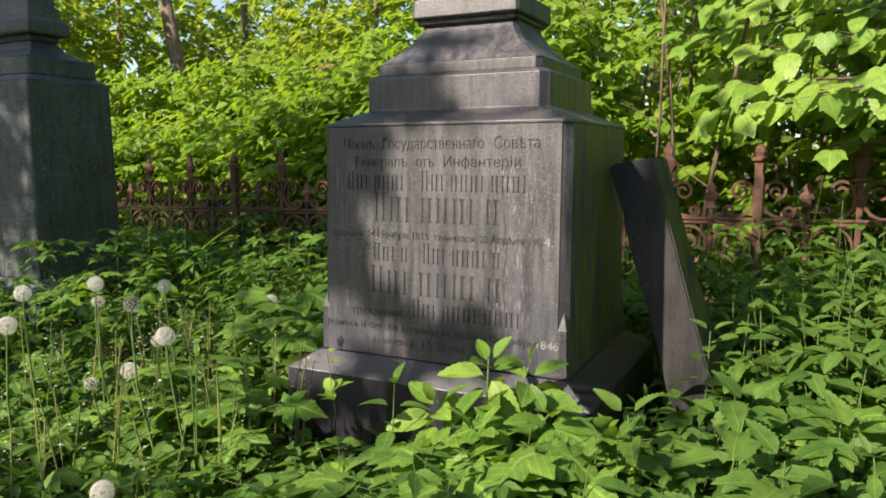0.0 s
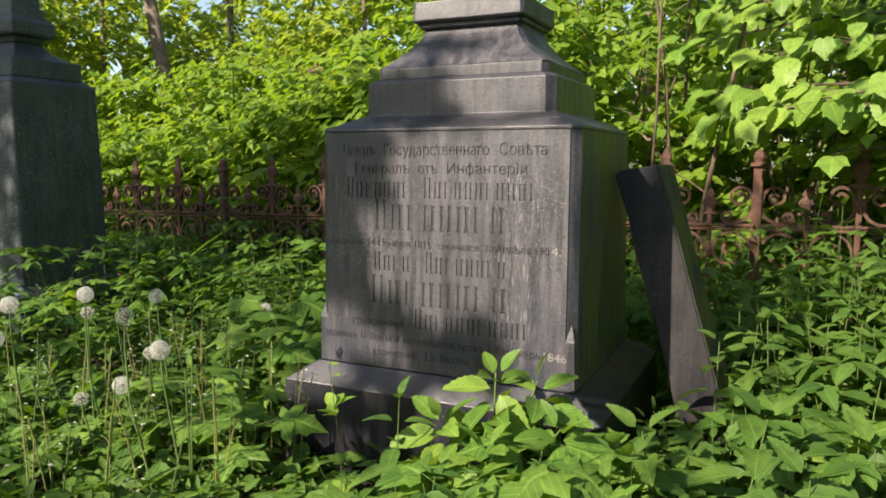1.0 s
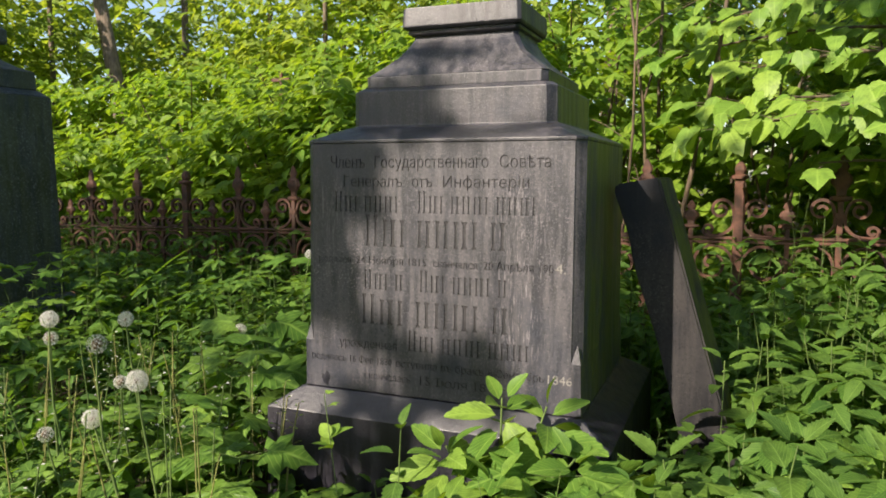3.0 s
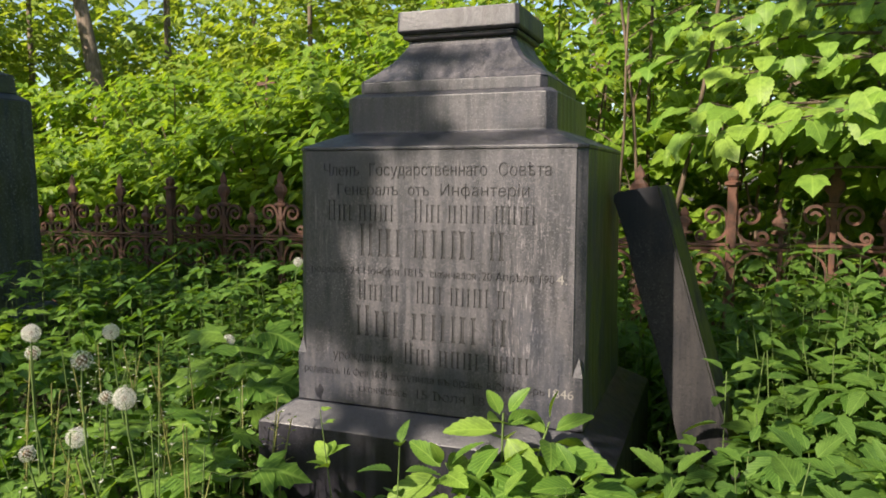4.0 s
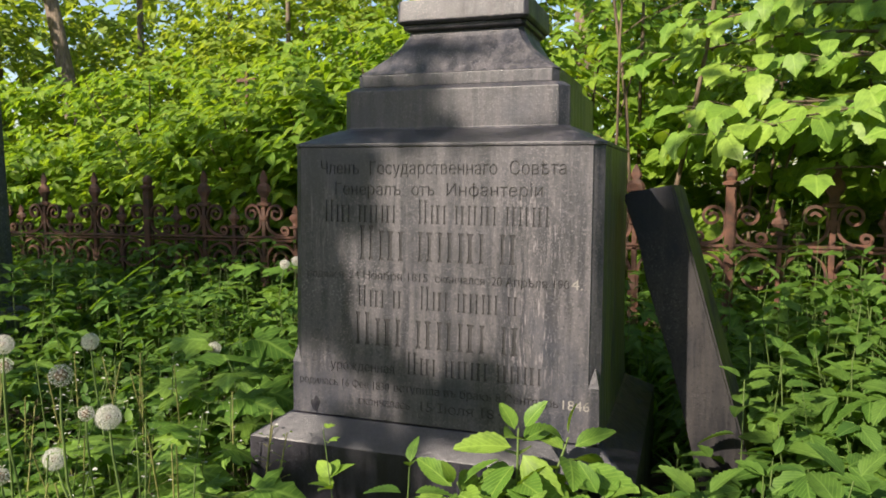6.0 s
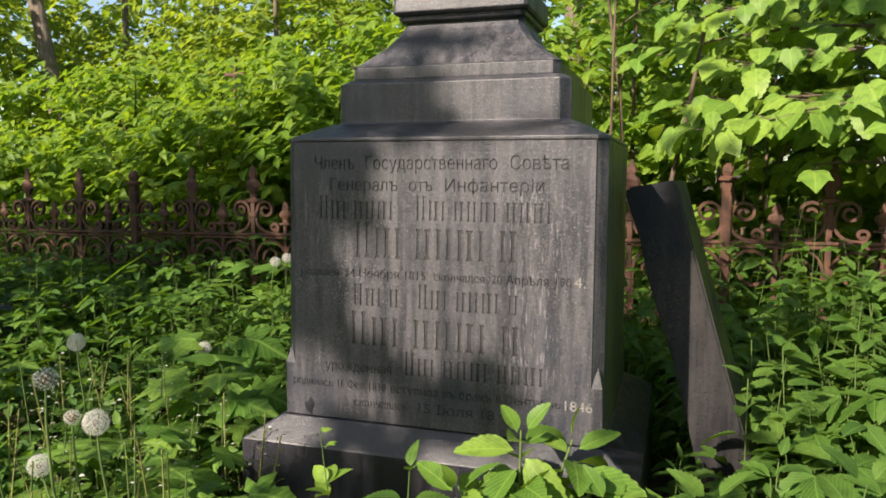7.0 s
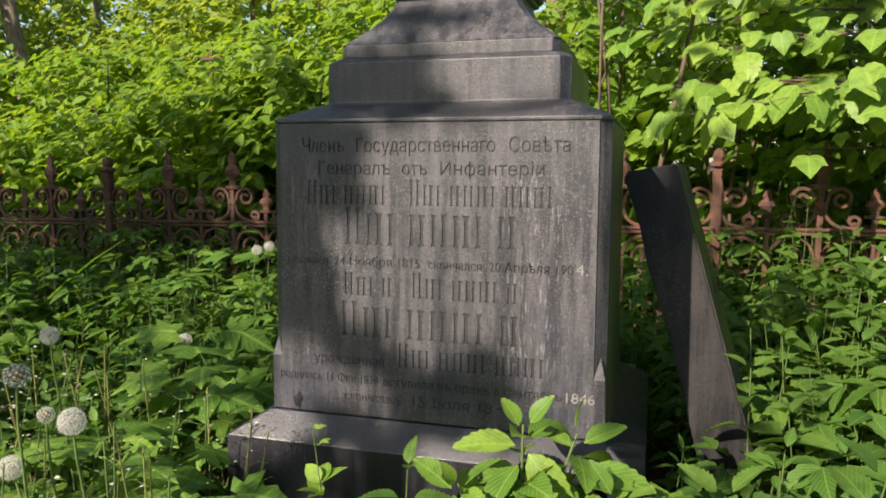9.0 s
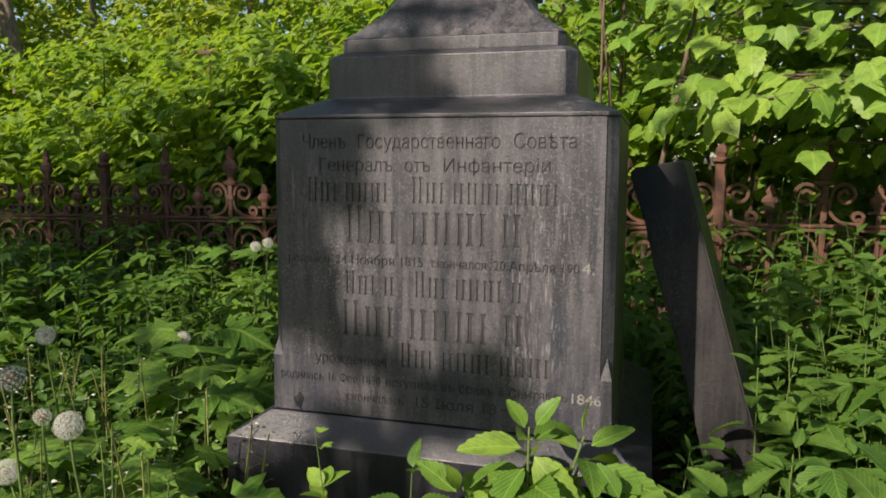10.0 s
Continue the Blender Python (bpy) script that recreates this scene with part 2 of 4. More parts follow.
class Tubes:
    """Round bars along bent lines, gathered into one mesh."""

    def __init__(self):
        self.verts, self.faces = [], []

    def add(self, pts, r0, r1=None, sides=5):
        r1 = r0 if r1 is None else r1
        pts = [Vector(p) for p in pts]
        base, n = len(self.verts), len(pts)
        for i, p in enumerate(pts):
            d = (pts[min(i + 1, n - 1)] - pts[max(i - 1, 0)]).normalized()
            u = d.orthogonal().normalized() if abs(d.z) < 0.9 else d.cross(Vector((0, 1, 0))).normalized()
            v = d.cross(u)
            r = r0 + (r1 - r0) * i / max(1, n - 1)
            for k in range(sides):
                a = 2 * math.pi * k / sides
                self.verts.append(p + (u * math.cos(a) + v * math.sin(a)) * r)
        for i in range(n - 1):
            for k in range(sides):
                a, b = base + i * sides + k, base + i * sides + (k + 1) % sides
                self.faces.append((a, b, b + sides, a + sides))

    def build(self, name, mat, parent=None, label=""):
        ob = mesh_object(name, [tuple(v) for v in self.verts], self.faces, mat, parent, label)
        ob.data.polygons.foreach_set("use_smooth", [True] * len(ob.data.polygons))
        return ob


# ---- leaf shapes: base at the origin, tip at y = 1 ----
def blade(vs, ws, fold=0.10, droop=0.22, teeth=0.0):
    verts, uvs, faces = [], [], []
    wmax = max(ws)
    n = len(vs)
    for i, (v, w) in enumerate(zip(vs, ws)):
        if teeth and i % 2 == 0 and 0 < i < n - 1:
            w *= 1 - teeth
        z = -droop * v * v
        for s in (-1, 0, 1):
            verts.append((s * w, v + (0.03 if teeth and s and i % 2 else 0), z + fold * abs(s) * w / wmax))
            uvs.append((0.5 + 0.5 * s * w / wmax, v))
    for i in range(n - 1):
        a, b = 3 * i, 3 * i + 3
        for q in ((a, a + 1, b + 1, b), (a + 1, a + 2, b + 2, b + 1)):
            if i > 0:
                faces.append((q[0], q[1], q[2]))
            if i < n - 2:
                faces.append((q[0], q[2], q[3]))
    return np.array(verts), np.array(faces), np.array(uvs)


def profile(n, widest, power=0.8):
    vs = [i / (n - 1) for i in range(n)]
    ws = []
    for v in vs:
        s = v / widest * 0.5 if v < widest else 0.5 + (v - widest) / (1 - widest) * 0.5
        ws.append(max(0.0, math.sin(math.pi * s)) ** power)
    ws[0] = ws[-1] = 0.0
    return vs, ws


def shaped(n, width, widest, power=0.8, **kw):
    vs, ws = profile(n, widest, power)
    return blade(vs, [w * width / 2 for w in ws], **kw)


def maple(droop=0.25):
    right = [(0.0, 0.0), (0.14, -0.13), (0.40, -0.14), (0.31, 0.05), (0.45, 0.10), (0.66, 0.36), (0.44, 0.33), (0.27, 0.40), (0.34, 0.60), (0.17, 0.66), (0.0, 1.0)]
    pts = right + [(-x, y) for x, y in right[-2:0:-1]]
    verts = [(0.0, 0.26, 0.03)] + [(x, y, -droop * (x * x + (y - 0.26) ** 2) + 0.05 * math.sin(9 * x + 5 * y)) for x, y in pts]
    uvs = [(0.5, 0.26)] + [(0.5 + x * 0.75, y) for x, y in pts]
    k = len(pts)
    return np.array(verts), np.array([(0, 1 + i, 1 + (i + 1) % k) for i in range(k)]), np.array(uvs)


def lobed(droop=0.3):
    """A broad leaf with three shallow points and a heart-shaped foot."""
    right = [(0.0, 0.02), (0.10, -0.09), (0.27, -0.06), (0.40, 0.10), (0.43, 0.28), (0.50, 0.47), (0.36, 0.50), (0.29, 0.62), (0.17, 0.78), (0.07, 0.90), (0.0, 1.0)]
    pts = right + [(-x, y) for x, y in right[-2:0:-1]]
    inner = [(0.0, v) for v in (0.2, 0.4, 0.6, 0.8)]
    verts = [(x, y, -droop * y * y) for x, y in inner] + [(x, y, -droop * y * y - 0.35 * x * x + 0.06 * abs(x) + 0.02 * math.sin(11 * x + 7 * y)) for x, y in pts]
    uvs = [(0.5 + x * 0.9, y) for x, y in inner + pts]
    k, faces = len(pts), []
    for i in range(k):
        j = (i + 1) % k
        m = min(3, max(0, int((pts[i][1] + pts[j][1]) / 2 * 5) - 1))
        faces.append((m, 4 + i, 4 + j))
    for half in (1, -1):
        for m in range(3):
            side = [i for i in range(k) if pts[i][0] * half > 0 and min(3, max(0, int((pts[i][1] + pts[(i + half) % k][1]) / 2 * 5) - 1)) > m]
            if side:
                low = side[0] if half == 1 else side[-1]
                faces.append((m, 4 + low, m + 1) if half == 1 else (m, m + 1, 4 + low))
    return np.array(verts), np.array(faces), np.array(uvs)


LOBED = lobed()
OVATE = shaped(6, 0.56, 0.38)
SMALL = shaped(4, 0.52, 0.40)
LANCE = shaped(17, 0.52, 0.40, 0.75, teeth=0.08, droop=0.25, fold=0.08)
LEAFLET = shaped(9, 0.50, 0.36, 0.8, teeth=0.16, fold=0.09)
TINY = shaped(3, 0.60, 0.42, fold=0.08)
BROAD = shaped(17, 0.82, 0.34, 0.6, teeth=0.11, droop=0.30, fold=0.06)
SERRATE = shaped(19, 0.50, 0.30, 0.75, teeth=0.17, droop=0.30, fold=0.08)
SLIM = shaped(7, 0.30, 0.36, 0.8, droop=0.20, fold=0.07)
NARROW = shaped(4, 0.16, 0.5)
STRAP = shaped(7, 0.05, 0.35, 0.5, droop=0.45, fold=0.012)
TOOTHED = shaped(10, 0.22, 0.65, 0.7, teeth=0.35, droop=0.35, fold=0.05)
MAPLE = maple()


class Leaves:
    """Leaves gathered into one mesh; each is an island of its own."""

    def __init__(self):
        self.rows = {}

    def add(self, shape, pos, along, up, size):
        key = id(shape)
        if key not in self.rows:
            self.rows[key] = (shape, [])
        self.rows[key][1].append((*pos, *along, *up, size))

    def build(self, name, mat, parent=None, label=""):
        V, F, U, base = [], [], [], 0
        for (tv, tf, tu), rows in self.rows.values():
            R = np.array(rows, float)
            P, D, N, S = R[:, 0:3], R[:, 3:6], R[:, 6:9], R[:, 9]
            D = D / np.linalg.norm(D, axis=1)[:, None]
            X = np.cross(D, N)
            X /= np.linalg.norm(X, axis=1)[:, None] + 1e-9
            N = np.cross(X, D)
            v = P[:, None] + S[:, None, None] * (tv[None, :, 0:1] * X[:, None] + tv[None, :, 1:2] * D[:, None] + tv[None, :, 2:3] * N[:, None])
            V.append(v.reshape(-1, 3))
            F.append((tf[None] + base + np.arange(len(R))[:, None, None] * len(tv)).reshape(-1, 3))
            U.append(np.tile(tu, (len(R), 1)))
            base += len(R) * len(tv)
        if not V:
            return None
        ob = mesh_object(name, np.concatenate(V), np.concatenate(F), mat, parent, label, np.concatenate(U))
        ob.data.polygons.foreach_set("use_smooth", [True] * len(ob.data.polygons))
        return ob


def tilt(a, rise):
    return np.array((math.cos(a) * math.cos(rise), math.sin(a) * math.cos(rise), math.sin(rise)))


def upish(j=0.35):
    return np.array((rng.normal(0, j), rng.normal(0, j), 1.0)) + np.array(SUN) * 0.35


# ---- kinds of herb: each adds its leaves and stalks ----
def goutweed(L, T, p, h, size):
    a0, top = rng.uniform(0, 6.28), np.array(p) + (rng.normal(0, 0.12 * h), rng.normal(0, 0.12 * h), h)
    T.add([p, top], 0.0016, 0.001, 3)
    for k in range(3):
        a = a0 + k * 2.09 + rng.normal(0, 0.2)
        q = top + tilt(a, rng.uniform(-0.1, 0.45)) * size * rng.uniform(0.5, 0.9)
        for off, s in ((0, 1.0), (0.95, 0.85), (-0.95, 0.85)):
            L.add(LEAFLET, q, tilt(a + off, rng.uniform(-0.45, 0.3)), upish(0.45), size * s * rng.uniform(0.8, 1.15))


def seedling(L, T, p, h, size, pairs=2):
    top = np.array(p) + (rng.normal(0, 0.08 * h), rng.normal(0, 0.08 * h), h)
    T.add([p, top], 0.0018, 0.001, 3)
    a = rng.uniform(0, 6.28)
    for k in range(pairs):
        q = np.array(p) + (top - np.array(p)) * (1 - 0.22 * k)
        for s in (0, math.pi):
            b = a + s + k * 1.57 + rng.normal(0, 0.2)
            e = q + tilt(b, 0.25) * size * 0.55
            T.add([q, e], 0.0009, 0.0007, 3)
            L.add(MAPLE, e, tilt(b, rng.uniform(-0.45, 0.05)), upish(0.25), size * rng.uniform(0.8, 1.15) * (1 - 0.06 * k))


def nettle(L, T, p, h, size, nodes=5, shape=None):
    p = np.array(p, float)
    lean = np.array((rng.normal(0, 0.10), rng.normal(0, 0.10), 1.0))
    T.add([p, p + lean * h * 0.5, p + lean * h], 0.0021, 0.0012, 4)
    a = rng.uniform(0, 3.14)
    for k in range(nodes):
        f = 1 - 0.17 * k
        q = p + lean * h * max(0.15, f)
        s = size * (0.58, 0.85, 1.0, 1.05, 1.0, 0.9, 0.85)[min(k, 6)] * rng.uniform(0.85, 1.1)
        for side in (0, math.pi):
            b = a + side + k * 1.57 + rng.normal(0, 0.15)
            e = q + tilt(b, 0.5) * s * 0.22
            L.add(shape or SERRATE, e, tilt(b, (0.75, 0.2, -0.1, -0.25, -0.3, -0.3, -0.3)[min(k, 6)] + rng.normal(0, 0.12)), upish(0.2), s)


def cleavers(L, T, p, h, size):
    p = np.array(p, float)
    lean = np.array((rng.normal(0, 0.2), rng.normal(0, 0.2), 1.0))
    T.add([p, p + lean * h], 0.0010, 0.0007, 3)
    for k in range(5):
        q = p + lean * h * (1 - 0.17 * k)
        for i in range(7):
            L.add(NARROW, q, tilt(i * 0.9 + k, 0.35 - 0.08 * k), upish(0.1), size * (0.6 if k == 0 else 1.0))


def tuft(L, p, h, count, shape=None):
    for _ in range(count):
        a = rng.uniform(0, 6.28)
        L.add(shape or STRAP, p + rng.normal(0, 0.012, 3) * (1, 1, 0), tilt(a, rng.uniform(0.6, 1.35)), -tilt(a, -0.5) + (0, 0, 1), h * rng.uniform(0.6, 1.1))

from mathutils import geometry

# ---- ground ----
def ground_z(x, y):
    return GROUND + 0.02 * math.sin(1.7 * x + 0.6) * math.cos(1.3 * y) - 0.015 * math.sin(0.6 * y + x)


steps = sorted({round(s * v, 3) for s in (-1, 1) for v in [0.15 * i for i in range(28)] + [5, 6, 7.5, 9, 11, 14, 18, 25, 40, 70, 140, 300, 800]})
gv = [(x, y, ground_z(x, y) if abs(x) < 9 and abs(y) < 9 else GROUND) for y in steps for x in steps]
k = len(steps)
gf = [(j * k + i, j * k + i + 1, (j + 1) * k + i + 1, (j + 1) * k + i) for j in range(k - 1) for i in range(k - 1)]
ground = mesh_object("ground", gv, gf, M_SOIL)
tagged(ground, "dark soil with leaf litter under dense weeds", "ground", kind="structure")

# ---- the monument ----
CY, HD, HW = 0.262, 0.262, 0.330
monument = thing("gravestone", (0, CY, GROUND), "dark weathered granite pedestal gravestone with engraved lines", "gravestone")


def mpart(name, rings, label="", bevel=0.003, mat=None, parent=None):
    return part(name, loft([[(x, y - CY, z - GROUND) for x, y, z in r] for r in rings], bevel), mat or M_STONE, parent or monument, label)


mpart("base", [ring(0.408, 0.348, GROUND - 0.10, 0.003, 0.002, CY + 0.030), ring(0.404, 0.346, 0.156, 0.003, 0.002, CY + 0.030), ring(0.333, 0.282, 0.2045, 0.003, 0.006, CY + 0.008)], "low granite base with a sloped upper edge", 0.004, M_BASE)
FACE = 0.0018
XC, STOP = 0.0055, 0.3145
low = [ring(0.3275, 0.271, 0.206, 0.0008, XC + 0.003, CY), ring(0.3265, 0.268, STOP, 0.0008, XC + 0.001, CY)]
high = [ring(0.3265, 0.268, STOP + 0.0002, 0.0205, XC + 0.001, CY), ring(0.3255, 0.256, 0.772, 0.0205, XC, CY)]
for r in low + high:
    for i in (0, 1):
        r[i] = (r[i][0], r[i][1] + FACE, r[i][2])
bm = loft([[(x, y - CY, z - GROUND) for x, y, z in r] for r in low], 0)
upper = loft([[(x, y - CY, z - GROUND) for x, y, z in r] for r in high], 0)
spare = bpy.data.meshes.new("upper")
upper.to_mesh(spare)
upper.free()
bm.from_mesh(spare)
bpy.data.meshes.remove(spare)
# each cut edge ends in a small pyramid above the square foot
for sx, cx in ((-1, XC + 0.001), (1, XC + 0.001)):
    for sy in (-1, 1):
        ex, ey = cx + sx * 0.3265, sy * 0.268
        tri = [bm.verts.new(p) for p in ((ex - sx * 0.0205, ey, STOP - GROUND), (ex, ey, STOP - GROUND), (ex, ey - sy * 0.0205, STOP - GROUND), (ex - sx * 0.0095, ey - sy * 0.0095, STOP + 0.040 - GROUND))]
        for f in ((0, 1, 3), (1, 2, 3), (0, 2, 1)):
            bm.faces.new([tri[i] for i in (f if sx * sy < 0 else f[::-1])])
body = part("block", bm, M_STONE, monument)
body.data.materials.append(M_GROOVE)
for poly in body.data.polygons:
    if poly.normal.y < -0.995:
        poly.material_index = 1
mpart("shoulder", [ring(0.3275, 0.258, 0.7725, 0.020, XC, CY), ring(0.3275, 0.258, 0.780, 0.020, XC, CY), ring(0.258, 0.190, 0.8105, 0.016, XC, CY)], "", 0.002)
YC = CY + 0.013
mpart("upper_step", [ring(0.252, 0.198, 0.8108, 0.020, XC, YC), ring(0.246, 0.193, 0.815, 0.020, XC, YC), ring(0.245, 0.193, 0.894, 0.020, XC, YC), ring(0.229, 0.178, 0.9035, 0.014, XC, YC)], "", 0.002)
mpart("narrow_step", [ring(0.221, 0.171, 0.904, 0.014, XC, YC), ring(0.221, 0.171, 0.930, 0.014, XC, YC)], "", 0.002)
neck = [(0.221, 0.170, 0.9305), (0.192, 0.150, 0.9515), (0.158, 0.128, 0.979), (0.144, 0.113, 0.998), (0.134, 0.101, 1.015), (0.130, 0.096, 1.024), (0.130, 0.094, 1.031)]
mpart("flared_neck", [ring(w, d, z, 0.010, XC, YC) for w, d, z in neck], "", 0.0)
mpart("collar", [ring(0.131, 0.099, 1.0315, 0.008, XC, YC), ring(0.137, 0.108, 1.034, 0.008, XC, YC), ring(0.139, 0.111, 1.039, 0.008, XC, YC), ring(0.137, 0.110, 1.0435, 0.008, XC, YC)], "", 0.001)
mpart("cap", [ring(0.142, 0.118, 1.044, 0.008, XC, YC), ring(0.147, 0.125, 1.049, 0.008, XC, YC), ring(0.145, 0.123, 1.093, 0.008, XC, YC), ring(0.112, 0.090, 1.101, 0.008, XC, YC)], "", 0.002)


# ---- the engraved face: a thin layer of the stone with the letters cut through ----
def splines_of(text):
    cu = bpy.data.curves.new("line", "FONT")
    cu.body, cu.offset = text, -0.010
    ob = new("line", cu)
    got = ob.to_curve(bpy.context.evaluated_depsgraph_get())
    out = [[(tuple(p.handle_left[:2]), tuple(p.co[:2]), tuple(p.handle_right[:2])) for p in sp.bezier_points] for sp in got.splines]
    ob.to_curve_clear()
    bpy.data.objects.remove(ob)
    return [s for s in out if s]


def fitted(text, x0, x1, z0, z1):
    sp = splines_of(text)
    xs = [p[1][0] for s in sp for p in s]
    caps = [p[1][1] for s in splines_of("Н") for p in s]
    kx, kz, xa = (x1 - x0) / (max(xs) - min(xs)), (z1 - z0) / max(caps), min(xs)
    return [[tuple((x0 + (q[0] - xa) * kx, z0 + q[1] * kz) for q in p) for p in s] for s in sp]


def box(x0, x1, z0, z1):
    return [((x, z), (x, z), (x, z)) for x, z in ((x0, z0), (x1, z0), (x1, z1), (x0, z1))]


def stem_bar(xc, w, z0, z1):
    """An upright bar with a foot and a head a little wider than its stem."""
    f = 0.055 * (z1 - z0)
    xz = ((-1.9, 0), (1.9, 0), (1.9, f), (1, 2 * f), (1, z1 - z0 - 2 * f), (1.9, z1 - z0 - f), (1.9, z1 - z0), (-1.9, z1 - z0), (-1.9, z1 - z0 - f), (-1, z1 - z0 - 2 * f), (-1, 2 * f), (-1.9, f))
    return [((xc + k * w / 2, z0 + z),) * 3 for k, z in xz]


def bars(x0, x1, z0, z1, count, first=1.0):
    """Plain upright bars in place of a name."""
    w = (x1 - x0) / count
    out = []
    for i in range(count):
        top = (z1 if i == 0 else z0 + (z1 - z0) * first) + rng.uniform(-0.0006, 0.0006)
        z0 = z0 + rng.uniform(-0.0003, 0.0003)
        out.append(stem_bar(x0 + w * (i + 0.20), w * 0.12, z0, top))
        if i % 4 != 2:
            out.append(stem_bar(x0 + w * (i + 0.66), w * (0.12, 0.17, 0.1, 0.15)[i % 4], z0, top))
    return out


def polygon(spline):
    """The outline of one letter stroke as a closed row of points."""
    out = []
    for p, q in zip(spline, spline[1:] + spline[:1]):
        straight = p[2] == p[1] and q[0] == q[1]
        seg = [p[1]] if straight else [v[:2] for v in geometry.interpolate_bezier(Vector((*p[1], 0)), Vector((*p[2], 0)), Vector((*q[0], 0)), Vector((*q[1], 0)), 5)[:-1]]
        out += [tuple(s) for s in seg]
    clean = [p for i, p in enumerate(out) if (Vector(p) - Vector(out[i - 1])).length > 1e-5]
    return clean


def windings(points, lp):
    """How often a closed row of points turns round each of the given points."""
    P, A = np.asarray(points), np.asarray(lp)
    B = np.roll(A, -1, axis=0)
    total = np.zeros(len(P), int)
    near = np.flatnonzero(np.all((P >= A.min(axis=0)) & (P <= A.max(axis=0)), axis=1))
    if len(near):
        x, y = P[near, 0:1], P[near, 1:2]
        side = (B[:, 0] - A[:, 0]) * (y - A[:, 1]) - (x - A[:, 0]) * (B[:, 1] - A[:, 1])
        up, down = (A[:, 1] <= y) & (B[:, 1] > y) & (side > 0), (A[:, 1] > y) & (B[:, 1] <= y) & (side < 0)
        total[near] = up.sum(axis=1) - down.sum(axis=1)
    return total


def filled(name, splines, depth, plate=None):
    """Letters as a flat layer of that depth; with plate, the layer round them, with the letters cut through."""
    loops = ([plate] if plate else []) + [polygon(s) for s in splines]
    loops = [lp for lp in loops if len(lp) > 2]
    co, faces = [], []
    for lp in loops:
        faces.append(list(range(len(co), len(co) + len(lp))))
        co += [Vector(p) for p in lp]
    v2, _, f2, _, _, _ = geometry.delaunay_2d_cdt(co, [], faces, 0, 1e-7)
    flat = np.array([tuple(v) for v in v2])
    mid = flat[np.array(f2)].mean(axis=1)
    turns = sum(windings(mid, lp) for lp in (loops[1:] if plate else loops))
    inside = windings(mid, plate) if plate else np.ones(len(mid), int)
    keep = [f for f, k, i in zip(f2, turns, inside) if (k == 0) == bool(plate) and i != 0]
    h = depth / 2
    verts = [(p[0], p[1], h) for p in v2]
    tris = [tuple(f) for f in keep]
    for lp in loops:
        base, k = len(verts), len(lp)
        verts += [(x, y, z) for x, y in lp for z in (h, -h)]
        for i in range(k):
            i0, i1, j0, j1 = base + 2 * i, base + 2 * i + 1, base + 2 * ((i + 1) % k), base + 2 * ((i + 1) % k) + 1
            tris += [(i0, i1, j1), (i0, j1, j0)]
    me = bpy.data.meshes.new(name)
    me.from_pydata(verts, [], tris)
    bm = bmesh.new()
    bm.from_mesh(me)
    bmesh.ops.remove_doubles(bm, verts=bm.verts, dist=1e-6)
    bm.to_mesh(me)
    bm.free()
    return me


LINES = []
LINES += fitted("Членъ", -0.252, -0.165, 0.717, 0.744) + fitted("Государственнаго", -0.140, 0.128, 0.717, 0.744) + fitted("Совѣта", 0.153, 0.262, 0.717, 0.744)
LINES += fitted("Генералъ", -0.218, -0.072, 0.675, 0.700) + fitted("отъ", -0.048, 0.000, 0.675, 0.700) + fitted("Инфантеріи", 0.026, 0.218, 0.675, 0.700)
LINES += bars(-0.243, -0.066, 0.618, 0.664, 7, 0.78) + bars(-0.035, 0.248, 0.618, 0.666, 11, 0.78)
LINES += bars(-0.165, 0.175, 0.542, 0.613, 8, 0.84)
LINES += fitted("родился", -0.284, -0.200, 0.501, 0.518) + fitted("24 Ноября 1815", -0.186, -0.012, 0.501, 0.519) + fitted("скончался", 0.004, 0.106, 0.501, 0.518)
LINES += fitted("20 Апрѣля 190", 0.120, 0.272, 0.501, 0.519)
LINES += bars(-0.167, -0.064, 0.444, 0.489, 4, 0.78) + bars(-0.029, 0.177, 0.444, 0.492, 8, 0.78)
LINES += bars(-0.174, 0.183, 0.364, 0.432, 8, 0.84)
LINES += fitted("урожденная", -0.229, -0.083, 0.307, 0.328) + bars(-0.056, 0.240, 0.310, 0.356, 11, 0.76)
LINES += fitted("родилась 16 Фев 1830", -0.303, -0.095, 0.271, 0.288) + fitted("вступила въ бракъ 8 Сентябрь", -0.084, 0.257, 0.271, 0.288)
LINES += fitted("скончалась", -0.164, -0.048, 0.236, 0.254) + fitted("15 Іюля 18", -0.024, 0.130, 0.236, 0.256) + [box(0.138, 0.180, 0.244, 0.247)]
Z0, Z1 = 0.207, 0.7715
outline = [(-0.3185, Z0), (0.3355, Z0), (0.3325, STOP - 0.0005), (0.3125, STOP - 0.0005), (0.3105, Z1), (-0.2995, Z1), (-0.2995, STOP - 0.0005), (-0.3195, STOP - 0.0005)]
plate = filled("engraved_face", LINES, FACE, outline)
SLOPE = math.degrees(math.atan2(0.015, 0.566))
on_face = Matrix.Translation((0, -CY, -GROUND)) @ Matrix.Translation((0, -0.009 + FACE / 2, 0.206)) @ pose(0, 0, 0, 90 - SLOPE, 0, 0) @ Matrix.Translation((0, -0.206, 0))
plate.transform(on_face)
plate.materials.append(M_FACE)
face = new("engraved_face", plate)
face.parent = monument
tagged(face, "polished granite face with worn engraved lines")
